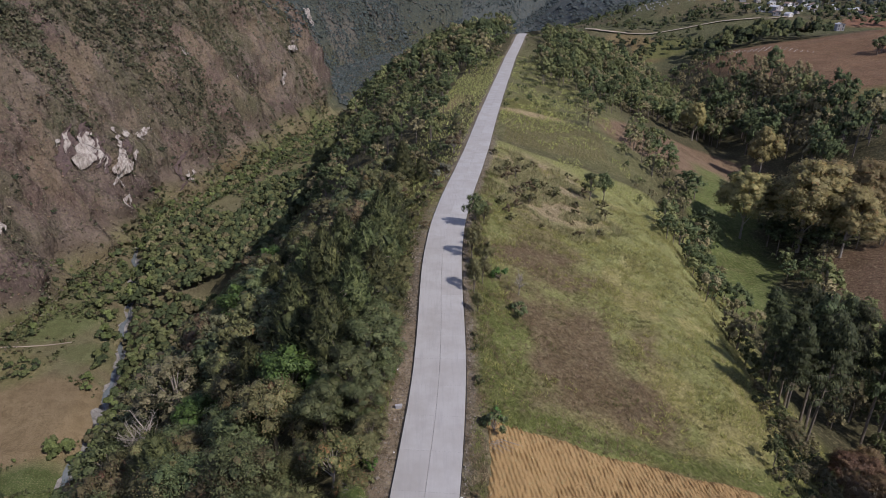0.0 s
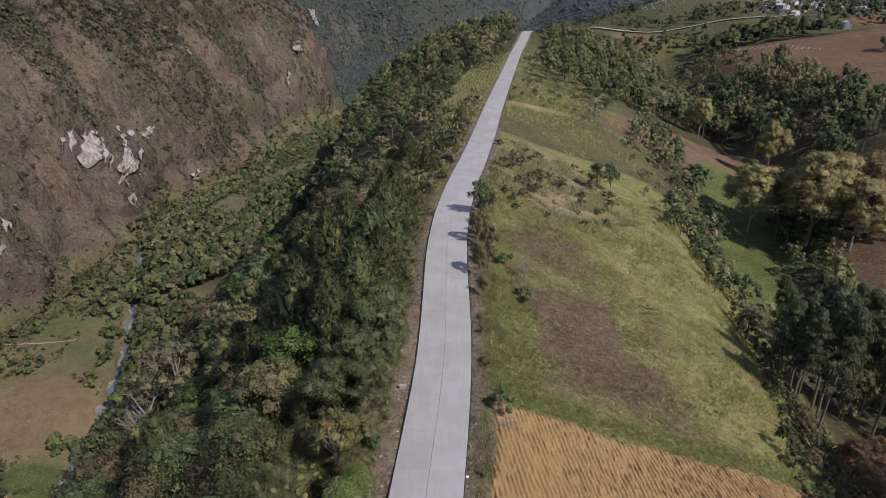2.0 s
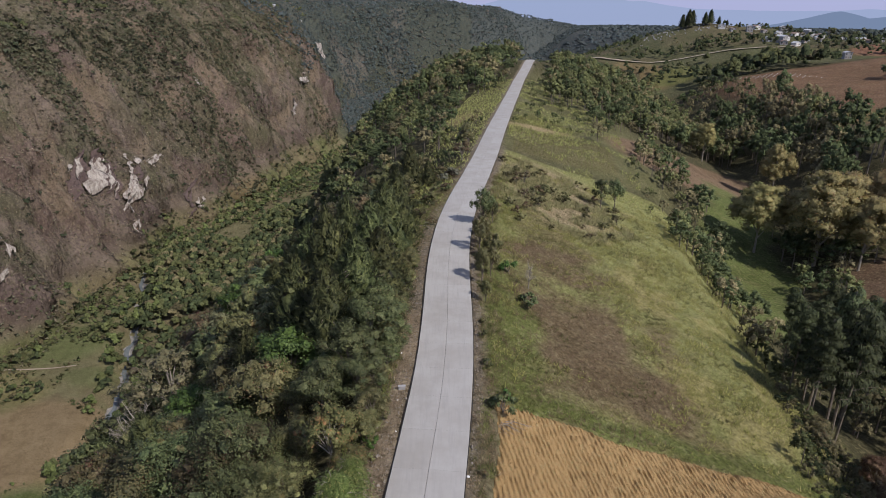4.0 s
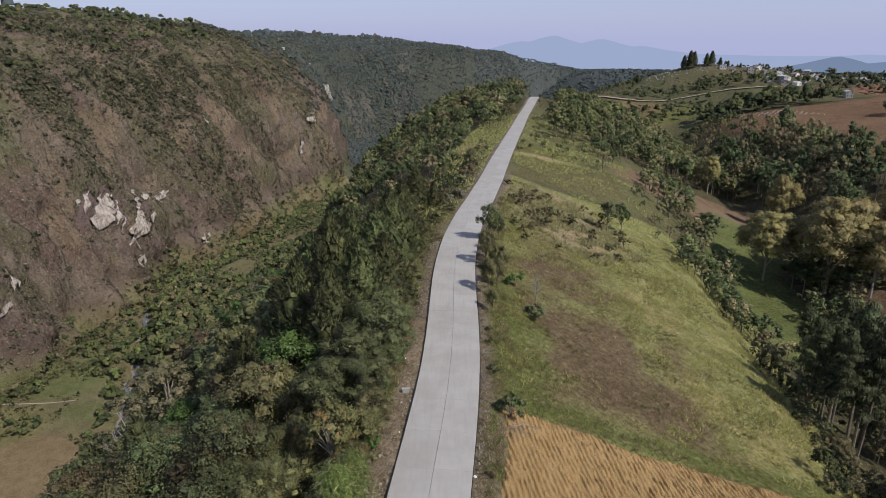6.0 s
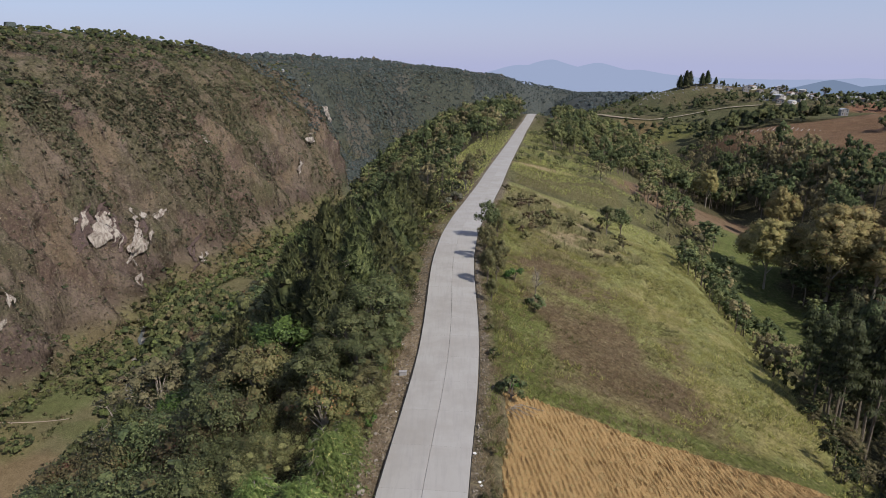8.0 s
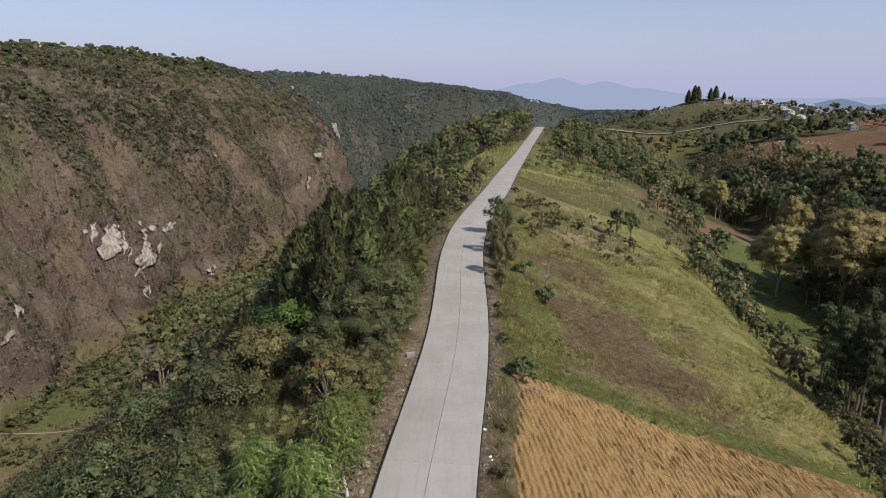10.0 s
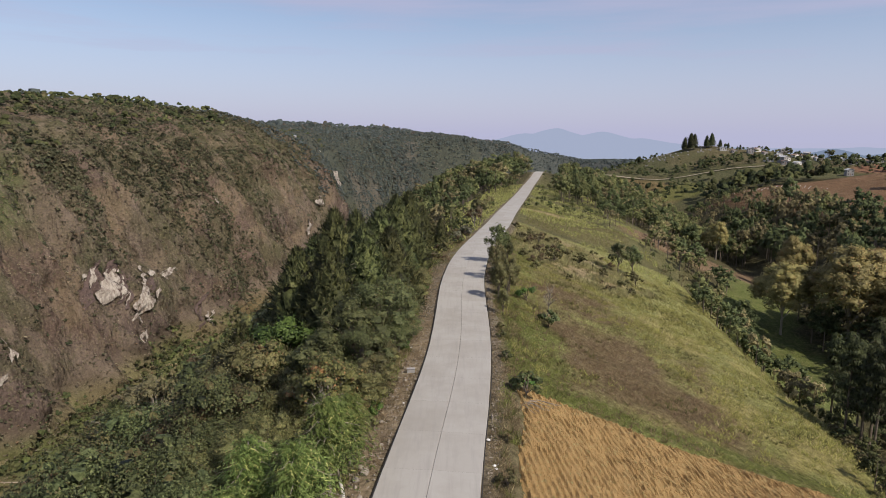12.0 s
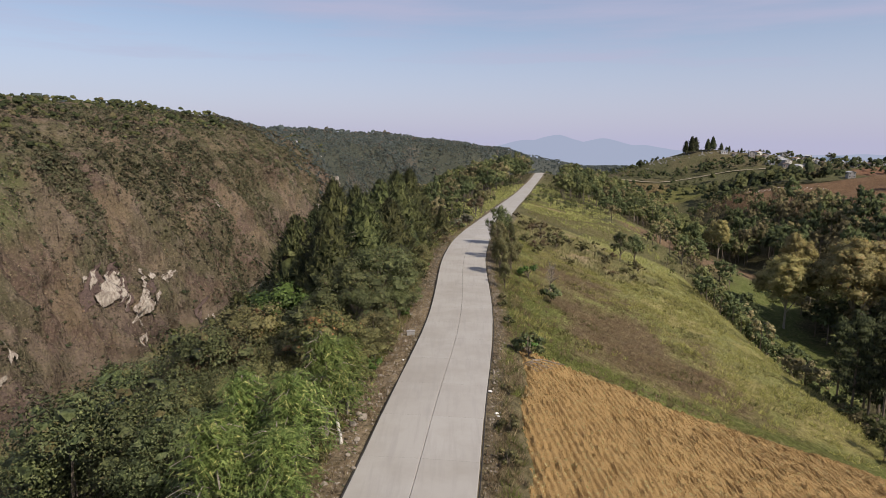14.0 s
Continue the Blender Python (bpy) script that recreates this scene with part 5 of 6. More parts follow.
ok = off & (lean > -0.3) & (brown < 1.15 + 0.35 * r.uniform(-1, 1, len(x)))
tufts("dry_grass", x[ok], y[ok], r.uniform(0.12, 0.30, ok.sum()) * r.uniform(0.7, 1.7, ok.sum()), DRY_GRASS, "dry brown grass and dead weeds", 54, 8, wide=0.08)
ok = off & (noise2(x, y, 4, 64) + 0.8 * noise2(x, y, 1.2, 65) > 0.38) & (r.uniform(size=len(x)) < 0.5)
tufts("dark_weeds", x[ok], y[ok], r.uniform(0.2, 0.5, ok.sum()), WEEDS, "dark green weeds among the dry grass", 69, 7)
x, y, r = grass_points(-8, 14, 16, 125, 0.27, 55)
u = x - ROAD_X(y)
lush = (u > 4.1) & (u < 9.5) & (y > 46) & (r.uniform(size=len(x)) < 0.8 - 0.09 * (u - 4))
lush |= (y > FIELD_TOP(x) + 0.1) & (y < FIELD_TOP(x) + 2.6 + noise2(x, y, 3, 3)) & (u > 5)
lush |= (u > 3.5) & (u < 4.7) & (y < 47) & (noise2(x, y, 2.5, 5) > 0.0)
lush |= (u < -4.5) & (u > -8.5) & (noise2(x, y, 2.0, 6) > -0.25)
tufts("verge_grass", x[lush], y[lush], r.uniform(0.12, 0.36, lush.sum()), GREEN_GRASS, "green weeds along the road verge", 56, 9, wide=0.09)
verge = (np.abs(u) > 2.95) & ((u < 4.7) | (y > 47)) & (np.abs(u) < 6.2) & ~lush & (noise2(x, y, 1.4, 8) > -0.35) & (r.uniform(size=len(x)) < 0.7)
tufts("verge_straw", x[verge], y[verge], r.uniform(0.12, 0.42, verge.sum()), DRY_GRASS, "dry straw and dead weeds on the verge", 57, 8, wide=0.06)
x, y, r = grass_points(-9, 12, 16, 130, 0.3, 70)
u = x - ROAD_X(y)
ok = (((u > 3.35) & (u < 5.0) & (y < 49)) | ((u > 3.6) & (u < 6.5) & (y > 47)) | ((u < -4.3) & (u > -8.0))) & (noise2(x, y, 1.8, 71) + 0.5 * noise2(x, y, 0.7, 72) > -0.05)
half = r.uniform(size=len(x)) < 0.5 + 0.4 * noise2(x, y, 5, 73)
tufts("tall_weeds", x[ok & half], y[ok & half], r.uniform(0.2, 0.55, (ok & half).sum()), WEEDS, "tall green weeds along the road", 73, 16, wide=0.055)
tufts("dead_weeds", x[ok & ~half], y[ok & ~half], r.uniform(0.2, 0.6, (ok & ~half).sum()), DRY_GRASS, "tall dead weeds along the road", 74, 16, wide=0.045)
x, y, r = grass_points(-10, 75, 100, 330, 1.0, 58)
u = x - ROAD_X(y)
ok = ((u > 3.5) & (u < 40) & (y > 138) & (fbm(x, y, 14, 3, 59) > -0.2)) | ((u < -3.5) & (u > -18) & (y > 100))
tufts("ridge_grass", x[ok], y[ok], r.uniform(0.35, 0.9, ok.sum()), GRASS, "rough grass along the ridge", 60, 4)

rows_x, rows_y = np.meshgrid(np.arange(12, 60, 1.15), np.arange(146, 196, 0.55))
r = np.random.default_rng(64)
x = (rows_x + r.normal(size=rows_x.shape) * 0.12 + (rows_y - 170) * 0.19).ravel()
y = (rows_y + r.uniform(-0.2, 0.2, rows_y.shape)).ravel()
u = x - ROAD_X(y)
ok = (u > 5.5) & (u < 33) & (y > 152 + 0.30 * (u - 5)) & (y < 190 - 0.1 * u) & (r.uniform(size=len(x)) < 0.85)
tufts("crop_rows", x[ok], y[ok], r.uniform(0.25, 0.5, ok.sum()), GREEN_GRASS, "rows of low olive green crop on a terrace", 65, 4)
x, y, r = grass_points(6, 50, 96, 150, 0.5, 66)
u = x - ROAD_X(y)
ok = (u > 4.5) & (u < 32) & (np.hypot((x - 21) / 15, (y - 124) / 20) + 0.5 * fbm(x, y, 8, 3, 67) < 1) & (noise2(x, y, 3, 9) > -0.3)
tufts("crest_straw", x[ok], y[ok], r.uniform(0.45, 1.15, ok.sum()), STRAW_BLADES, "tall straw-coloured grass on the crest", 68, 6)

# ---------------------------------------------------------------- near trees and shrubs
def kind_of(leaf, bark, label, group, seeds, name="broadleaf_tree", **more):
    return Kind([lambda s=s: broadleaf(name, leaf, bark, s, label=label, **more) for s in seeds], group)


dark = kind_of(LEAF_DARK, BARK, "dense dark green broadleaf tree on the slope", "slope trees", (101, 102, 103), clumps=30, per=64, size=0.34, name="evergreen_tree")
olive = kind_of(LEAF_OLIVE, BARK, "olive green broadleaf tree on the slope", "slope trees", (111, 112, 113), clumps=28, per=62, size=0.34)
brown_t = kind_of(LEAF_BROWN, PALE_BARK, "thin-leaved brownish tree on the slope", "slope trees", (121, 122), clumps=28, per=70, size=0.27, name="thin_tree")
yellow = kind_of(LEAF_YELLOW, PALE_BARK, "tree with yellowing leaves", "yellowing trees", (131, 132), clumps=32, per=110, size=0.24, name="yellowing_tree")
bright = kind_of(LEAF_BRIGHT, BARK, "fresh bright green tree among dark ones", "bright trees", (141,), clumps=34, per=130, size=0.24, name="bright_tree")
small_dark = kind_of(LEAF_DARK, BARK, "dark green tree in the ravine", "ravine trees", (151, 152), clumps=15, per=34, size=0.6)
small_olive = kind_of(LEAF_OLIVE, BARK, "olive green tree by the ridge", "ridge trees", (161, 162, 163), clumps=15, per=34, size=0.6)
small_brown = kind_of(LEAF_BROWN, PALE_BARK, "sparse brownish tree by the ridge", "ridge trees", (171,), clumps=15, per=34, size=0.5)
big_yellow = kind_of(LEAF_GOLD, PALE_BARK, "tall spreading tree with golden olive leaves", "golden trees", (181, 182), height=22, radius=7.2, base=4.0, clumps=110, per=150, size=0.40, sparse=0.78, trunk_r=0.34, name="golden_tree")
pine = Kind([lambda s=s: young_pine("pine_tree", s, label="dense young pine with upright shoots") for s in (201, 202, 203)], "young pines")
high_pine = Kind([lambda s=s: tall_pine("tall_pine", s, label="tall dark pine with a bare stem") for s in (211, 212)], "tall pines")
feather = Kind([lambda s=s: willow("willow_tree", s, label="feathery light green tree with drooping fronds") for s in (221, 222)], "feathery trees")
bare = Kind([lambda s=s: bare_tree("bare_tree", s, label="leafless pale grey tree") for s in (231, 232)], "bare trees")
bush_d = Kind([lambda s=s: shrub("shrub", LEAF_DARK, s, label="rounded dark green shrub") for s in (241, 242)], "dark shrubs")
bush_o = Kind([lambda s=s: shrub("shrub", LEAF_OLIVE, s, label="olive green shrub in the grass") for s in (251, 252)], "olive shrubs")
bush_g = Kind([lambda: shrub("shrub", LEAF_BRIGHT, 261, label="leafy bright green shrub")], "bright shrubs")
bush_b = Kind([lambda: shrub("shrub", LEAF_BROWN, 271, per=34, label="half-dry brown shrub beside the road")], "dry shrubs")
bush_w = Kind([lambda: shrub("shrub", LEAF_GREY, 281, label="pale silvery shrub by the road")], "pale shrubs")

fine_dark = kind_of(LEAF_DARK, BARK, "dense dark green broadleaf tree on the slope", "slope trees", (301, 302), clumps=38, per=150, size=0.19, name="evergreen_tree")
fine_olive = kind_of(LEAF_OLIVE, BARK, "olive green broadleaf tree on the slope", "slope trees", (311, 312), clumps=36, per=150, size=0.185)
fine_brown = kind_of(LEAF_RUSSET, PALE_BARK, "thin-leaved brownish tree on the slope", "slope trees", (321,), clumps=36, per=140, size=0.16, name="thin_tree")

rusty = kind_of(LEAF_RUST, PALE_BARK, "rust-brown tree with thinning autumn leaves", "rusty trees", (361, 362), clumps=38, per=130, size=0.19, sparse=0.85, name="rusty_tree")
crop_shrub = Kind([lambda: shrub("crop_shrub", LEAF_DARK, 371, label="dark green shrub planted in a row")], "row of planted shrubs")
finest_dark = kind_of(LEAF_DARK, BARK, "dense dark green broadleaf tree on the slope", "slope trees", (331, 332), clumps=44, per=260, size=0.125, trunk_r=0.09, name="evergreen_tree")
finest_olive = kind_of(LEAF_OLIVE, BARK, "olive green broadleaf tree on the slope", "slope trees", (341, 342), clumps=42, per=260, size=0.125, trunk_r=0.09)
finest_russet = kind_of(LEAF_RUSSET, BARK, "thin-leaved brownish tree on the slope", "slope trees", (351,), clumps=40, per=250, size=0.12, trunk_r=0.08, name="thin_tree")

r0 = np.random.default_rng(71)
# trees and shrubs with a place of their own
for x, y, h, w in ((-8.0, 76.5, 1.06, 1.15), (-6.8, 81.5, 1.02, 1.1), (-9.5, 60.5, 1.0, 1.2), (-9.0, 69, 1.05, 1.2), (-13.5, 66, 1.3, 1.3), (-12, 56, 1.0, 1.2), (-12.5, 74, 1.15, 1.2), (-17, 72, 1.2, 1.3), (-16, 60, 1.2, 1.3), (-7.5, 64.5, 0.85, 1.1)):
    pine.set(x, y, h * 1.34, x * 37, 0.2, w * 1.12)
for x, y, h in ((-7.4, 54, 0.95), (-8.8, 49.5, 0.92), (-7.6, 46.2, 0.68), (-10.8, 46, 0.85), (-7.2, 58.5, 0.85), (-7.2, 73, 0.55)):
    fine_dark.set(x, y, h, y * 41, 0.1)
bright.set(-15.6, 53.2, 1.2, 20, 0.2, 1.25)
yellow.set(-8.8, 38.4, 0.72, 10, 0.1)
yellow.set(-6.9, 36.3, 0.40, 70, 0.1)
finest_olive.set(-12.0, 40.5, 0.62, 130, 0.1)
bright.set(-7.2, 33.8, 0.36, 80, 0.1)
for x, y, h, w in ((-6.3, 33.0, 0.86, 0.85), (-6.9, 30.4, 1.06, 1.05), (-7.6, 27.0, 0.95, 1.05), (-10.2, 28.0, 1.1, 1.05), (-9.8, 23.4, 1.0, 1.1), (-7.3, 23.4, 0.75, 0.95)):
    feather.set(x, y, h, x * 61, 0.1, w)
for x, y, h in ((-12.5, 31.5, 0.75), (-14.5, 35.5, 0.8), (-13.5, 27.5, 0.78), (-17, 31, 0.85), (-11.5, 35, 0.62)):
    (finest_olive if x > -13 else finest_dark).set(x, y, h, y * 23, 0.1)
pale = kind_of(LEAF_PALE, PALE_BARK, "broad pale olive tree with thin foliage and bare limbs", "pale trees", (191,), height=10.5, radius=4.6, base=3.2, clumps=60, per=90, size=0.22, trunk_r=0.2, name="pale_tree", sparse=0.62)
pale.set(-36.0, 69.0, 1.2, 40, 0.2, 1.3)
pale.set(-34.5, 84.5, 0.9, 130, 0.2)
bare.set(-36.2, 60.0, 1.15, 40, 0, 1.25)
bare.set(-40.0, 64.0, 0.95, 110)
bare.set(10.6, 74.0, 0.42, 0)
for x, y, h, k in ((5.6, 91.0, 0.85, dark), (5.6, 86.5, 0.5, olive), (4.5, 80.5, 0.72, fine_olive), (6.2, 78.0, 0.62, olive), (4.3, 70.5, 0.66, fine_olive), (5.6, 73.6, 0.55, fine_olive), (7.2, 94.5, 0.55, dark), (4.5, 65.5, 0.4, fine_olive), (5.2, 83.5, 0.45, olive)):
    k.set(x, y, h, x * 70, 0.1, h * 0.62)
for x, y, h, k in ((9.9, 68.3, 1.25, bush_d), (4.9, 44.6, 1.25, bush_d), (5.3, 46.8, 0.7, bush_g), (8.2, 76.5, 1.3, bush_g), (3.9, 51.5, 0.55, bush_d), (3.7, 57.3, 0.5, bush_d), (4.0, 60.2, 0.45, bush_o),
                   (2.5, 31.4, 0.6, bush_o), (2.1, 27.8, 0.55, bush_o), (2.8, 36.4, 0.4, bush_b), (14, 108, 1.0, bush_b), (17, 112, 1.5, bush_o), (12.2, 104, 0.9, bush_b), (0.9, 121, 1.3, bush_w), (-0.6, 119.5, 1.0, bush_w), (0.2, 123.5, 1.1, bush_w)):
    k.set(x, y, h, x * 90)
for px, py, h, k in [(r0.uniform(9, 36), r0.uniform(113, 136), r0.uniform(0.22, 0.42), r0.integers(3)) for _ in range(9)]:
    if px < float(ROAD_X(py)) + 7:
        continue
    (small_olive, small_brown, small_olive)[k].set(px, py, h, px * 50, 0.1, h * 1.15)
dark.set(32.6, 127.8, 0.86, 0, 0.1, 0.6)
dark.set(36.5, 131, 0.9, 0, 0.1, 0.6)
small_olive.set(4.6, 143, 0.9, 30, 0, 0.85)
small_brown.set(3.2, 137, 0.6, 60, 0, 0.7)
for x, y, h in ((93, 147, 1.2), (101, 153, 1.05), (82, 156, 0.92), (99, 139, 0.9), (108, 148, 1.0)):
    big_yellow.set(x, y, h, x * 31, 0.5)
big_yellow.set(114.5, 214, 0.95, 10, 0.5, 0.72)
big_yellow.set(108, 262, 0.8, 50, 0.5, 0.65)
# the last five pines are out of view, added to shade the ravine brush
for x, y, h in ((49, 65, 0.92), (51.5, 69, 1.0), (53, 72.5, 1.05), (45.5, 65.5, 0.72), (55, 80, 1.0), (52, 77, 0.85), (47, 73, 0.7), (63, 80, 1.05), (67, 77, 1.05), (73, 74, 1.1), (64, 85, 1.0), (60, 90, 0.8), (54, 87, 0.75),
                (70, 78, 1.0), (48, 42, 1.0), (51, 43.5, 1.15), (54, 45, 1.3), (57.5, 47, 1.35), (61, 49, 1.35)):
    high_pine.set(x, y, h, x * 47, 0.3)

for x, y, h in ((65, 66, 0.55), (67, 61, 0.6), (62, 63, 0.5), (43.5, 60.5, 0.42), (41.5, 57, 0.36)):
    fine_brown.set(x, y, h, x * 29, 0.2, h * 1.2)

for x, y, h in ((54, 63, 0.72), (57.5, 63, 0.85), (52, 58, 0.72), (55.5, 58.5, 0.85), (50, 54.5, 0.66), (60, 67, 0.8), (53.5, 54, 0.8)):
    rusty.set(x, y, h, x * 29, 0.2, h * 1.15)
for k in range(13):
    crop_shrub.set(-212 + 1.8 * k, 230 + 2.2 * k, 1.25 + 0.2 * (k % 3), k * 77, 0.1)

# the rest of the slope below the road
r = np.random.default_rng(77)
x, y = strewn(-66, 0, 14, 132, 4.6, 78)
for px, py in zip(x, y):
    u = px - float(ROAD_X(py))
    near_limit = -9.5 if py < 52 else -7.2 if py < 88 else -9.5
    if not (-64 < u < near_limit) or not in_sight(px, py, 4):
        continue
    if -18 < u and 52 < py < 84:
        continue
    if -12.5 < u and py < 48:
        continue
    if math.hypot(px + 36, py - 67) < 6.5 or math.hypot(px + 35, py - 58.5) < 4.6:
        continue
    q, h = r.uniform(), r.uniform(0.78, 1.32) * (1.12 if py < 55 else 1.05) * (1.0 if u < -12 else 0.8)
    k = dark if q < 0.42 else olive if q < 0.78 else brown_t if q < 0.90 else pine if q < 0.985 else bright
    if py < 62 and u > -36:
        k = {id(dark): fine_dark, id(olive): fine_olive, id(brown_t): fine_brown}.get(id(k), k)
    if py < 45 and u > -32:
        k = {id(fine_dark): finest_dark, id(fine_olive): finest_olive, id(fine_brown): finest_russet}.get(id(k), k)
    if 88 < py and u > -14:
        h *= 0.6
    k.set(px, py, h, r.uniform(0, 360), 0.2, h * r.uniform(0.85, 1.12))

def in_lower_field(x, y):
    a, b = (x - 86) * 0.81 + (y - 214) * 0.59, -(x - 86) * 0.59 + (y - 214) * 0.81
    return math.hypot(a / 41, b / 24) < 1


ridge_pile, ravine_pile, flank_pile, wood_pile = new_pile(), new_pile(), new_pile(), new_pile()


def pile_up(pile, k, px, py, h, w):
    base = {id(small_dark): DARKG, id(small_olive): OLIVE, id(small_brown): BROWNISH, id(bright): (0.075, 0.125, 0.036), id(pine): (0.036, 0.052, 0.026)}[id(k)]
    # flank tones raised against the slope's shade; ravine bushes darker up to y 90
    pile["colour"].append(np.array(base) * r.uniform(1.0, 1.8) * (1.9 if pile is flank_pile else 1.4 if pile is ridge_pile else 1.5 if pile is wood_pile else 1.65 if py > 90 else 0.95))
    k.join_in(pile, px, py, h, r.uniform(0, 360), 0.3, w)


# the flank farther down
x, y = strewn(-210, 0, 60, 330, 5.6, 83)
for px, py in zip(x, y):
    u = px - float(ROAD_X(py))
    if u > (-62 if py < 130 else -76) or not in_sight(px, py, 6) or math.hypot(px, py) > 266 or land(px, py) < -205:
        continue
    q, h = r.uniform(), r.uniform(0.7, 1.15)
    pile_up(flank_pile, small_dark if q < 0.35 else small_olive if q < 0.78 else small_brown, px, py, h, h * r.uniform(0.9, 1.15))
finish_pile(flank_pile, "slope_woods", "mixed olive and brown woods on the canyon flank")
# ridge farther on, on the canyon side
x, y = strewn(-80, 60, 132, 430, 6.0, 79)
for px, py in zip(x, y):
    u = px - float(ROAD_X(py))
    if not (-78 < u < -5.5) or not in_sight(px, py, 4):
        continue
    if np.hypot((px - 10 - (py - 232) * 0.19) / 9, (py - 232) / 46) < 1 and u > -17:
        continue
    q, h = r.uniform(), r.uniform(0.6, 1.15)
    if u > -12:
        h *= 0.55
    if py > 285:
        h *= 1.35 if py < 320 else 1.8
    k = small_dark if q < 0.42 else small_olive if q < 0.80 else small_brown
    pile_up(ridge_pile, k, px, py, h, h * r.uniform(0.75, 1.0))
# ridge farther on, on the ravine side
x, y = strewn(8, 130, 140, 430, 6.4, 80)
for px, py in zip(x, y):
    u = px - float(ROAD_X(py))
    if u < 4.5 or not in_sight(px, py, 10):
        continue
    q = r.uniform()
    if 150 < py < 192 and u < 33:
        continue
    if in_lower_field(px, py):
        continue
    grove = 30 < u < 50 and 192 < py < 262
    back = u > 14 and py > 262
    hedge = 38.5 < u < 46 and py < 188
    scrub = u < 32 and 192 < py and q < 0.75
    if u > 62 and py < 262 or not (grove or back or hedge or scrub):
        continue
    h = r.uniform(1.0, 1.6) if back else r.uniform(0.7, 1.05) if grove else r.uniform(0.22, 0.5)
    k = small_dark if q < 0.3 else small_olive if q < 0.85 else small_brown
    pile_up(ridge_pile, k, px, py, h, h * r.uniform(0.7, 1.0))
# dark wood across the ravine and at the ravine's head
x, y = strewn(62, 330, 120, 440, 6.6, 31)
u = x - ROAD_X(y)
belt = (u > 98 + 8 * noise2(x, y, 30, 3)) & (u < 138 + 10 * noise2(x, y, 40, 4)) & (y > 195) & (y < 330)
head = (u > 40) & (u < 128) & (y > 262 + 20 * noise2(x, y, 40, 6)) & (y < 430)
ok = in_sight(x, y, 14) & (belt | head)
for px, py, deep in zip(x[ok], y[ok], u[ok] > 98):
    h = (r.uniform(1.35, 2.3) if deep else r.uniform(0.8, 1.5)) * (0.55 if py > 330 else 1)
    q = r.uniform()
    pile_up(wood_pile, small_dark if q < 0.5 else small_brown if q < 0.88 else small_olive, px, py, h, h * r.uniform(0.6, 0.85))
finish_pile(wood_pile, "ravine_woods", "dense dark wood across the ravine")
# bushes along the foot of the grass hill and in the ravine
x, y = strewn(38, 112, 34, 215, 4.6, 81)
for px, py in zip(x, y):
    u = px - float(ROAD_X(py))
    lane = 44.5 + 2 * math.sin(py * 0.09) - 6.5 * float(step01(-py, -72, -52))
    if not in_sight(px, py, 12, 0.98) or not (lane < u < lane + (32 if py < 100 else 15) or (u > 76 and py < 200)):
        continue
    if u > 76 and np.hypot((px - 104) / 17, (py - 118) / 22) < 1:
        continue
    if u > 76 and in_lower_field(px, py):
        continue
    if np.hypot((px - 56.5) / 6.5, (py - 76) / 9) < 1 or (py < 64 and px > 47):
        continue
    if u < lane + 15 and py > 100 and r.uniform() < 0.1:
        continue
    q, h = r.uniform(), (r.uniform(0.28, 0.5) if py < 72 else r.uniform(0.5, 1.05)) if u < 70 else r.uniform(0.5, 1.25)
    k = small_brown if q < 0.55 and py < 80 else small_dark if q < 0.35 else small_olive if q < 0.8 else small_brown
    pile_up(ravine_pile, k, px, py, h, h * r.uniform(0.8, 1.05))
# dark brush under the edge of the grass hill
for py in np.arange(43.0, 74, 1.5):
    for k in range(5):
        h = r.uniform(0.16, 0.32)
        pile_up(ravine_pile, small_dark if r.uniform() < 0.3 else small_brown, 35.2 + (py - 46.1) * 0.39 + 2.3 * k + r.uniform(-0.9, 0.9), py + r.uniform(-0.8, 0.8), h, h * 1.3)
finish_pile(ridge_pile, "ridge_woods", "mixed green trees and scrub along the ridge")
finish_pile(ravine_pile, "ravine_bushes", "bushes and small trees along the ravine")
# scrub on the slope left of the road past the pines
for px, py, h, k in [(r.uniform(-9, -3.6), r.uniform(86, 132), r.uniform(0.5, 1.1), r.integers(3)) for _ in range(34)]:
    (bush_o, bush_b, bush_d)[k].set(px + float(ROAD_X(py)), py, h, r.uniform(0, 360))
for px, py, h, k in [(r.uniform(8, 30), r.uniform(100, 140), r.uniform(0.5, 1.2), r.integers(3)) for _ in range(26)]:
    (bush_o, bush_b, bush_o)[k].set(px + float(ROAD_X(py)) * 0.5, py, h, r.uniform(0, 360))
for px, py, h in [(r.uniform(-7.5, -4.4), r.uniform(24, 88), r.uniform(0.3, 0.75)) for _ in range(46)]:
    (bush_o if h < 0.5 else bush_g).set(px + float(ROAD_X(py)), py, h, r.uniform(0, 360))

for py in np.arange(40.5, 76, 1.7):
    h = r.uniform(0.28, 0.5)
    (fine_dark, fine_olive, fine_olive)[r.integers(3)].set(float(ROAD_X(py)) - r.uniform(4.7, 6.2), py, h, r.uniform(0, 360), 0.4, h * 1.15)

# ---------------------------------------------------------------- small things by the road
rr = np.random.default_rng(345)
n = 2600
ry = rr.uniform(20, 100, n)
ru = np.where(rr.uniform(size=n) < 0.62, -rr.uniform(2.95, 4.9, n), rr.uniform(2.95, 3.7, n))
rx = ROAD_X(ry) + ru
size = rr.uniform(0.02, 0.075, (n, 1, 1)) * rr.uniform(0.6, 1.5, (n, 6, 1)) * (1 + 0.8 * (rr.uniform(size=(n, 1, 1)) < 0.06))
rv = np.stack([rx, ry, land(rx, ry) + 0.01], 1)[:, None, :] + ball[None] * size
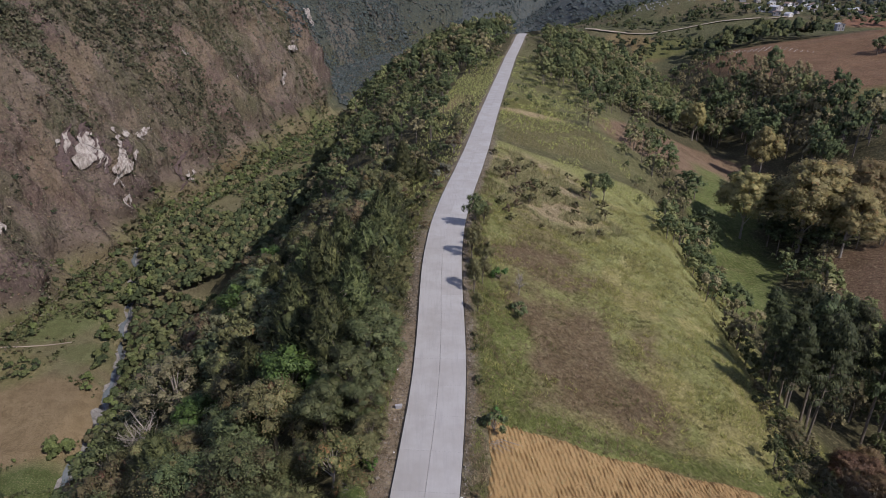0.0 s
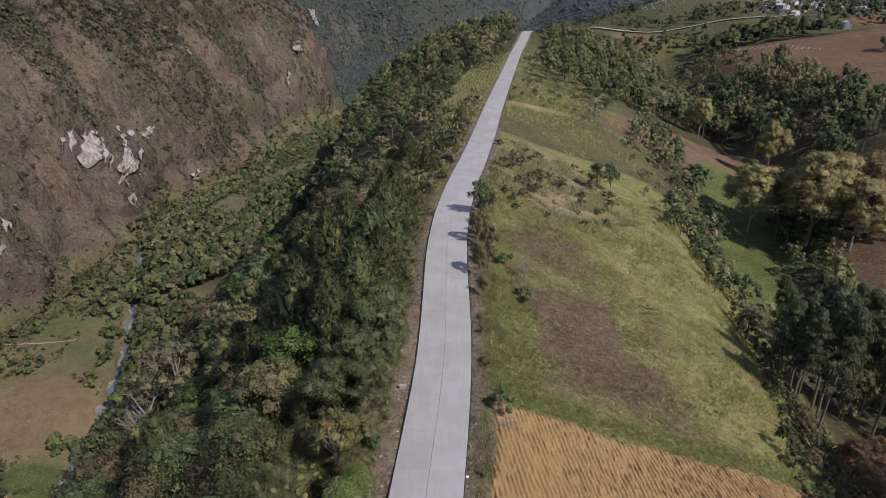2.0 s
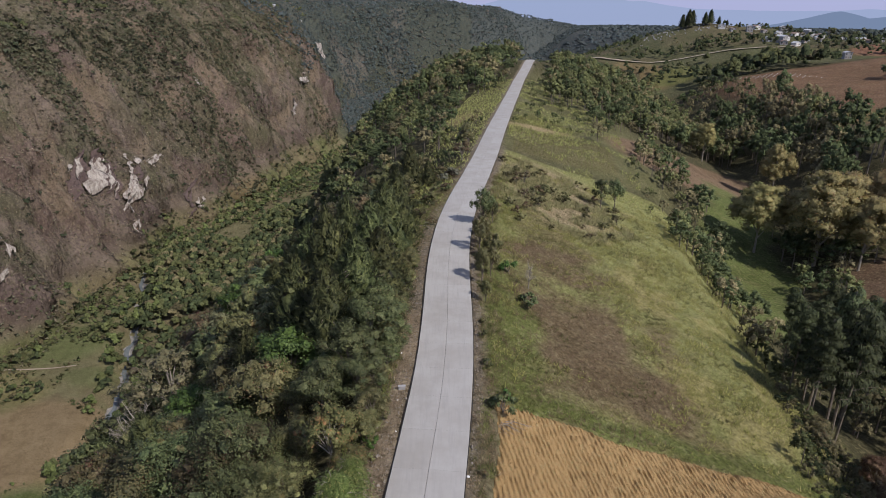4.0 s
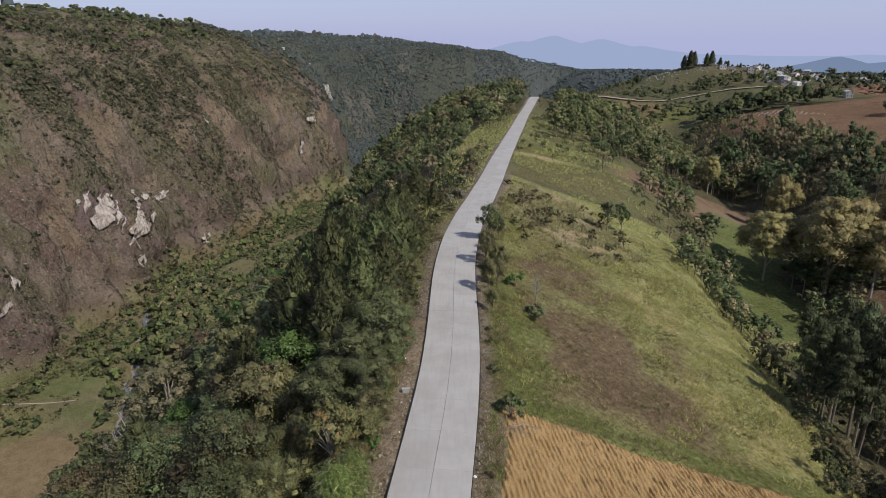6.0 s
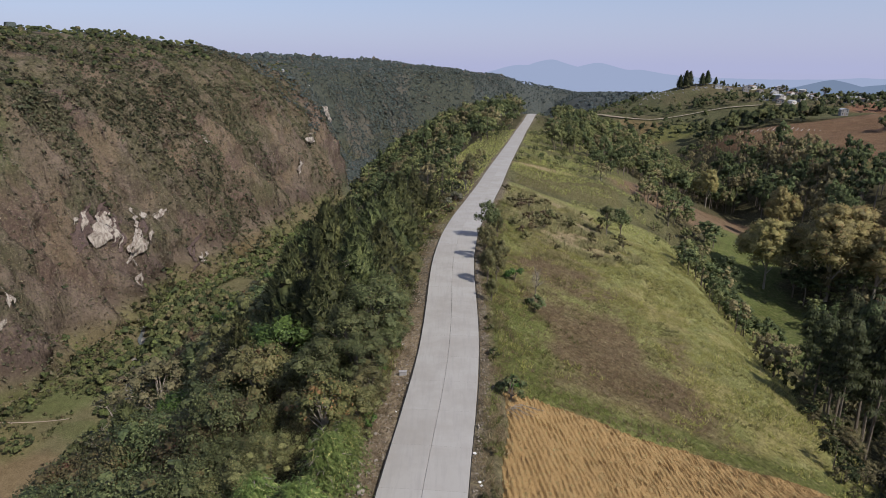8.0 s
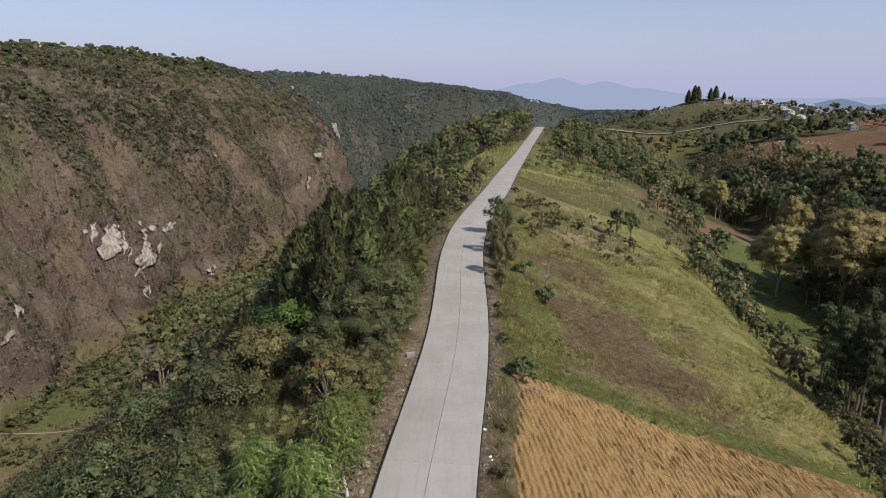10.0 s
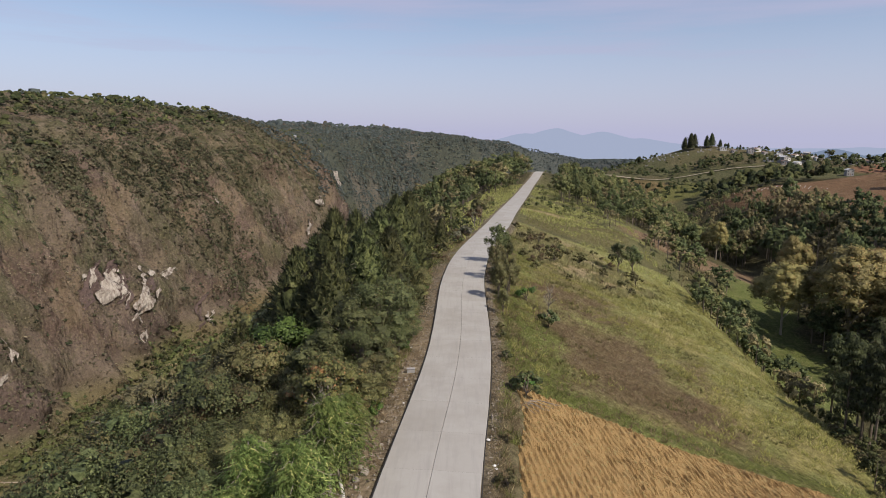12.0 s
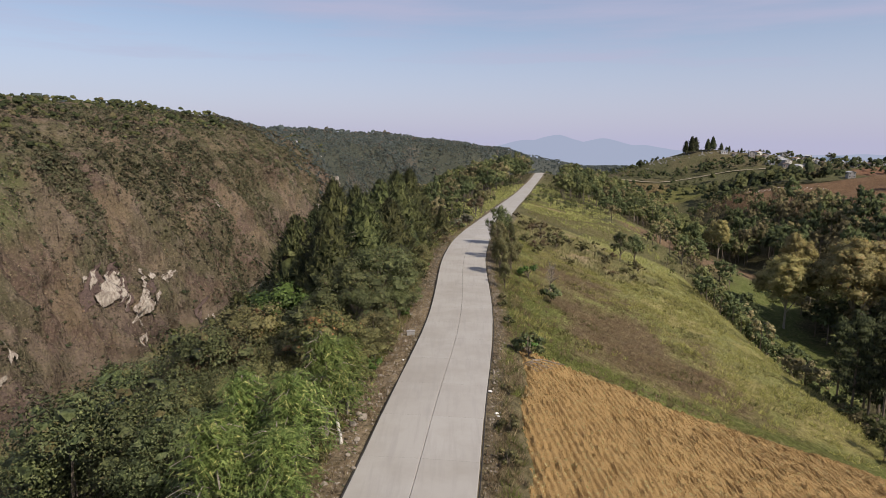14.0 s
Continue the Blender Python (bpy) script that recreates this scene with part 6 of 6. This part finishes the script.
rubble = new("rubble", mesh_from("rubble", rv.reshape(-1, 3), (octa[None] + 6 * np.arange(n)[:, None, None]).reshape(-1, 3), STONE))
tagged(rubble, "loose tan stones and gravel on the road verges", "gravel", kind="stuff")

def rock(name, x, y, size, seed, material, label, category="stone", flat=0.7):
    bm = bmesh.new()
    bmesh.ops.create_icosphere(bm, subdivisions=2, radius=1)
    rr = np.random.default_rng(seed)
    off = rr.uniform(-9, 9, 3)
    for v in bm.verts:
        v.co *= 1 + 0.32 * noise.noise(v.co * 1.4 + Vector(off))
        v.co = Vector((v.co.x * size, v.co.y * size * 0.8, max(v.co.z, -0.55) * size * flat))
    me = bpy.data.meshes.new(name)
    bm.to_mesh(me)
    bm.free()
    me.materials.append(material)
    ob = new(name, me)
    ob.matrix_basis = pose(x, y, float(land(x, y)) + size * flat * 0.25, 0, 0, seed * 53)
    return tagged(ob, label, category)


for k, (x, y, s) in enumerate([(-5.3, 31.9, 0.30), (-5.7, 31.2, 0.24), (-5.6, 32.5, 0.20), (-5.2, 29.4, 0.18), (-5.4, 27.9, 0.15), (-4.9, 26.6, 0.14), (-4.8, 35.1, 0.14), (-5.2, 38.3, 0.18)]):
    tagged(rock("stone", x, y, s, 300 + k, STONE, "broken pale stone on the dirt verge"), group="verge stones")
for k, (x, y, s) in enumerate([(1.85, 33.3, 0.13), (1.95, 33.0, 0.10), (1.65, 36.2, 0.14), (2.1, 33.5, 0.10), (-4.4, 53.5, 0.12), (-4.0, 41.2, 0.09)]):
    tagged(rock("litter", x, y, s, 330 + k, WHITE_STUFF, "crumpled white plastic litter on the verge", "litter", 0.4), group="verge litter")

marker = tagged(new("culvert_head"), "low grey concrete culvert head beside the road", "culvert")
marker.matrix_basis = pose(-3.95, 47.2, float(land(-3.95, 47.2)), 0, 0, 6)
part("wall", block(-0.30, -0.12, -0.3, 0.30, 0.12, 0.30, 0.02), GREY_WALL, marker)
part("cap", block(-0.34, -0.15, 0.30, 0.34, 0.15, 0.36, 0.015), GREY_WALL, marker)
post = tagged(new("whitewashed_stem"), "leaning whitewashed tree stem below the feathery tree", "post")
post.matrix_basis = pose(-5.95, 29.2, float(land(-5.95, 29.2)), 4, -6, 0)
part("stem", tube([(0, 0, -0.4), (0.02, 0, 0.5), (-0.03, 0.02, 1.25)], [0.10, 0.085, 0.08], 8), LIME_PAINT, post)
part("stub", tube([(-0.03, 0.02, 1.2), (-0.08, 0.1, 1.9)], [0.075, 0.05], 7), BARK, post)
for k in range(7):
    stick = new("dry_stalk", mesh_from("dry_stalk", *tube([(0, 0, 0.02), (0.5, 0.05 * k, 0.10), (1.5 + 0.1 * k, 0.1, 0.06)], [0.03, 0.026, 0.015], 5), PALE_BARK))
    stick.matrix_basis = pose(4.35 + 0.12 * k, 42.9 + 0.15 * (k % 3), float(land(4.5, 43)) + 0.05 + 0.03 * k, 0, 6, -62 + 9 * k)
    tagged(stick, "dry maize stalk lying at the field corner", "stalk", "maize stalks")

# pale rock faces on the canyon wall
def rock_face(y0, y1, z0, z1, seed, fill=0.0, slant=0.5, dark=False):
    """Bare rock that stands proud of the wall: streaks of uneven length, slanting along the wall by slant metres a metre of height."""
    ny, nz = 84, 44
    mid = (z0 + z1) / 2
    along = np.linspace(y0 - slant * (mid - z0), y1 + slant * (z1 - mid), ny)
    col, zz = np.meshgrid(np.linspace(y0, y1, ny), np.linspace(z0, z1, nz))
    yy = col + slant * (zz - mid)
    xs = np.linspace(-480, -200, 420)
    hit = np.full(yy.shape, np.nan)
    for i in range(ny):
        prof = land(xs, np.full(420, along[i]))[::-1]
        for j in range(nz):
            over = np.nonzero(prof > zz[j, i])[0]
            if len(over):
                hit[j, i] = xs[::-1][over[0]]
    hit = np.array([np.interp(yy[j], along, hit[j]) for j in range(nz)])
    px = hit + wall_push(np.nan_to_num(hit, nan=-400.0), yy, zz) + (1.2 if dark else 3.0) + 3.5 * np.abs(fbm(col, zz * 0.12, 6, 3, seed)) + 0.6 * fbm(yy, zz, 2.2, 2, seed + 8)
    t = (zz - z0) / (z1 - z0)
    gap = fbm(col, zz * 0.10, (y1 - y0) * 0.12, 3, seed + 5) + 0.3 * fbm(col, zz * 0.6, 3, 2, seed + 6)
    col = col[0]
    top = 0.80 + 0.30 * fbm(col, col * 0, (y1 - y0) * 0.30, 3, seed + 1)
    low = 0.20 - 0.55 * fbm(col, col * 0 + 9, (y1 - y0) * 0.22, 3, seed + 2)
    rim = np.abs((col - (y0 + y1) / 2) / (y1 - y0) * 2) ** 3 * 0.5
    ok = (t < top - rim) & (t > low + rim) & (gap > -0.12 - fill) & np.isfinite(px)
    keep = ok[:-1, :-1] & ok[1:, :-1] & ok[:-1, 1:] & ok[1:, 1:]
    q = (np.arange(nz - 1)[:, None] * ny + np.arange(ny - 1)[None, :])[keep]
    if len(q) == 0:
        return None
    px = np.where(np.isfinite(px), px, -400)
    me = mesh_from("rock_face", np.stack([px, yy, zz], -1).reshape(-1, 3), np.stack([q, q + 1, q + ny + 1, q + ny], 1), DARK_ROCK if dark else PALE_ROCK)
    if dark:
        return tagged(new("dark_rock_face", me), "bare grey-purple rock face on the canyon wall", "rock", "dark rock faces")
    return tagged(new("rock_face", me), "bare pale rock face on the canyon wall", "rock", "pale rock faces")


# the two entries at y 424 and 402 stand for pale dirt scars
for y0, y1, z0, z1, seed, fill, slant in ((566, 573, -126, -106, 401, 1.2, 0.8), (566, 598, -150, -108, 402, 0.6, 1.0), (588, 597, -148, -116, 414, 0.6, 1.1), (596, 602, -150, -118, 403, 0.4, 1.1), (555, 561, -121, -110, 404, 0.4, 0.8), (631, 640, -144, -119, 406, 1.2, 2.3), (586, 626, -174, -134, 405, 0.6, 1.2),
                                          (580, 587, -170, -150, 408, 0.5, 1.0), (630, 637, -158, -142, 410, 0.6, 1.2), (666, 682, -142, -126, 409, 0.2, 1.4), (640, 660, -140, -126, 412, -0.05, 1.4), (690, 710, -203, -186, 411, 0.1, 1.0), (572, 587, -187, -172, 417, 0.2, 0.9),
                                          (1085, 1200, -114, -90, 415, 0.25, 0.5), (915, 960, -142, -108, 419, -0.2, 0.5), (824, 840, -80, -62, 421, 0.0, 0.5), (1010, 1060, -150, -120, 423, -0.2, 0.5), (424, 433, -147, -130, 425, 0.6, 0.8),
                                          (402, 411, -160, -148, 427, 0.6, 0.8), (1720, 1860, -130, -84, 429, 0.3, 0.5)):
    rock_face(y0, y1, z0, z1, seed, fill, slant)
for y0, y1, z0, z1, seed, fill, slant in ((546, 608, -152, -102, 431, 0.7, 1.0), (606, 650, -172, -124, 433, 0.1, 1.3), (684, 722, -204, -160, 435, 0.2, 1.2), (590, 612, -152, -116, 437, 0.6, 1.1)):
    rock_face(y0, y1, z0, z1, seed, fill, slant, True)

# ---------------------------------------------------------------- village, graveyard, far farms
def house(name, w, d, h, roof, wall, label, storeys=1):
    """A small house: walls, pitched sheet roof with overhang, door, windows with sills."""
    root = tagged(new(name), label, "house")
    part("wall", block(-w / 2, -d / 2, -3, w / 2, d / 2, h), wall, root)
    rise, o = w * 0.16, 0.5
    v = [(-w / 2 - o, -d / 2 - o, h), (0, -d / 2 - o, h + rise), (w / 2 + o, -d / 2 - o, h), (-w / 2 - o, d / 2 + o, h), (0, d / 2 + o, h + rise), (w / 2 + o, d / 2 + o, h)]
    v += [(a, b, c - 0.18) for a, b, c in v]
    f = [(0, 1, 4, 3), (1, 2, 5, 4), (6, 9, 10, 7), (7, 10, 11, 8), (0, 6, 7, 1), (1, 7, 8, 2), (3, 4, 10, 9), (4, 5, 11, 10), (0, 3, 9, 6), (2, 8, 11, 5)]
    part("roof", (np.array(v), np.array(f)), roof, root)
    part("gable", (np.array([(-w / 2, -d / 2 + 0.02, h - 0.02), (w / 2, -d / 2 + 0.02, h - 0.02), (0, -d / 2 + 0.02, h + rise * 0.9), (0, -d / 2 + 0.02, h + rise * 0.9)]), np.array([(0, 1, 2, 3)])), wall, root)
    part("door", block(-0.5, -d / 2 - 0.06, 0, 0.5, -d / 2 - 0.004, 2.1), RUST_ROOF, root)
    for s in range(storeys):
        for x in (-w * 0.3, w * 0.3):
            win = part("window", block(x - 0.6, -d / 2 - 0.05, 1.0 + 2.8 * s, x + 0.6, -d / 2 - 0.004, 2.2 + 2.8 * s), DARK_GLASS, root)
            part("sill", block(x - 0.7, -d / 2 - 0.14, 0.9 + 2.8 * s, x + 0.7, -d / 2 - 0.004, 0.99 + 2.8 * s), wall, win)
    return root


homes = [house("house", 9, 7, 3.0, TIN_ROOF, WHITE_WALL, "white single-storey house with a zinc roof"),
         house("house", 8, 8, 5.8, TIN_ROOF, GREY_WALL, "grey block two-storey house with a zinc roof", 2),
         house("house", 10, 7, 3.0, RUST_ROOF, WHITE_WALL, "white house with a rusty sheet roof"),
         house("house", 7, 6, 3.0, RUST_ROOF, GREY_WALL, "small grey block house with a rusty roof")]
spots = [(268, 556), (276, 548), (284, 560), (272, 536), (279, 530), (292, 545), (300, 556), (308, 548), (314, 562), (321, 524), (330, 540), (338, 532), (345, 552), (352, 540),
         (360, 560), (366, 546), (375, 556), (384, 548), (300, 575), (322, 578), (345, 580), (395, 565), (262, 570), (250, 585), (243, 592)]
spots += [(266 + 7.3 * i + 3 * math.sin(i * 2.1), 588 + 9 * math.sin(i * 1.7)) for i in range(17)] + [(470 + 9 * i, 640 + 14 * math.sin(i * 1.9)) for i in range(9)]
spots += [(-448, 1640), (-460, 1652), (-434, 1662), (-474, 1640), (-482, 1668), (-400, 1790), (288, 474)]
r = np.random.default_rng(91)
for k, (x, y) in enumerate(spots):
    m = pose(x, y, float(land(x, y)) + 0.1, 0, 0, r.uniform(-40, 40)) @ Matrix.Diagonal((1.15, 1.15, 1.2, 1) if y > 1500 else (0.78, 0.78, 0.86, 1))
    src = homes[k % 4]
    if k < 4:
        src.matrix_basis = m
    else:
        copy_thing(src, m)
for h_ in homes:
    tagged(h_, group="village houses")
# graveyard on the hill top: small pale tombs
tomb0 = tagged(new("tomb"), "small pale grey tomb in the hilltop graveyard", "tomb", "graveyard tombs")
part("chest", block(-0.6, -1.2, -0.6, 0.6, 1.2, 0.9, 0.04), GREY_WALL, tomb0)
part("headstone", block(-0.6, 1.2, -0.6, 0.6, 1.45, 2.0, 0.04), GREY_WALL, tomb0)
for k in range(60):
    x, y = r.uniform(172, 256), r.uniform(588, 612)
    m = pose(x, y, float(land(x, y)), 0, 0, r.uniform(-15, 15)) @ Matrix.Diagonal((0.85, 0.85, r.uniform(0.5, 0.9), 1))
    if k == 0:
        tomb0.matrix_basis = m
    else:
        copy_thing(tomb0, m)
# white covers in rows at the corner of the plough land
cover0 = tagged(new("plant_cover"), "small white cover over a young plant", "plant cover", "rows of plant covers")
part("hood", tube([(0, 0, -0.1), (0, 0, 0.5), (0, 0, 1.0)], [0.55, 0.5, 0.12], 7), WHITE_STUFF, cover0)
first = True
for i in range(13):
    for j in range(2 + i // 2):
        x, y = 171 + i * 3.0 + 1.2 * j, 418 - 3.6 * j - 1.6 * i
        m = pose(x, y, float(land(x, y)), 0, 0, 0) @ Matrix.Diagonal((0.62, 0.62, 0.62, 1))
        if first:
            cover0.matrix_basis, first = m, False
        else:
            copy_thing(cover0, m)
# dark conifers on the hill top and trees on the plateau field
hill_conifer = Kind([lambda s=s: young_pine("hill_conifer", s, height=11, radius=2.7, shoots=260, size=0.8, leaf=LEAF_PINE, label="tall dark conifer on the hilltop") for s in (501, 502)], "hilltop conifers")
for x, y, h in ((211, 601, 1.15), (216, 600, 1.45), (220, 602, 1.3), (231, 601, 1.05), (236, 602, 1.2), (244, 602, 0.7), (170, 602, 0.7), (252, 603, 0.5), (263, 602, 0.45)):
    hill_conifer.set(x, y, h, x * 9, 0.3, h * 0.95)
for x, y, h in ((236, 349, 1.0), (240, 352, 1.15), (245, 351, 1.05), (249, 354, 0.9), (170, 566, 0.7), (160, 560, 0.8), (330, 575, 1.2), (296, 580, 1.0), (352, 572, 1.0)):
    small_dark.set(x, y, h * 1.2, x * 9, 0.3)

for ob in list(PARK):
    for child in ob.children_recursive:
        bpy.data.objects.remove(child)
    bpy.data.objects.remove(ob)

# ---------------------------------------------------------------- blue mountains on the horizon
def far_range(name, y, x0, x1, peaks, base, colour, label, seed):
    """A plain backdrop: silhouette of far mountains that glows in a painted haze colour."""
    x = np.linspace(x0, x1, 260)
    top = np.full(260, base)
    for px, pz, w in peaks:
        top = np.maximum(top, base + (pz - base) * np.exp(-np.abs((x - px) / w) ** 1.5))
    top = top + fbm(x, x * 0 + seed, 260, 4, seed) * 10
    v = np.concatenate([np.stack([x, np.full(260, float(y)), np.full(260, -900.0)], 1), np.stack([x, np.full(260, y + 60.0), top], 1)])
    i = np.arange(259)
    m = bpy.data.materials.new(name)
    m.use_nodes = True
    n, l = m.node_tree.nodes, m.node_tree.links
    # the sheet lights itself, so the haze is only this flat colour
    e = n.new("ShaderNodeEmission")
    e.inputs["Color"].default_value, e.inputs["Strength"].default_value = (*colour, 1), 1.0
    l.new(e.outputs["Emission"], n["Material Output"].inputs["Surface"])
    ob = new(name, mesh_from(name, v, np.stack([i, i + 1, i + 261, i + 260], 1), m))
    return tagged(ob, label, "mountains", kind="structure")


far_range("backdrop_mountains", 4480, -3700, 3700, [(690, 70, 300), (1000, 42, 330), (470, 30, 300), (1290, 4, 240)], -60, (0.27, 0.325, 0.46), "mountain range backdrop that glows in haze blue", 3)
far_range("backdrop_haze", 4600, -3800, 3800, [(2200, -20, 900)], -40, (0.345, 0.366, 0.52), "glowing pale haze band at the horizon", 4)
far_range("backdrop_hills", 4300, 1800, 3500, [(2550, -62, 260), (2950, -84, 420)], -150, (0.15, 0.20, 0.29), "low wooded hills backdrop that glows in haze blue", 6)
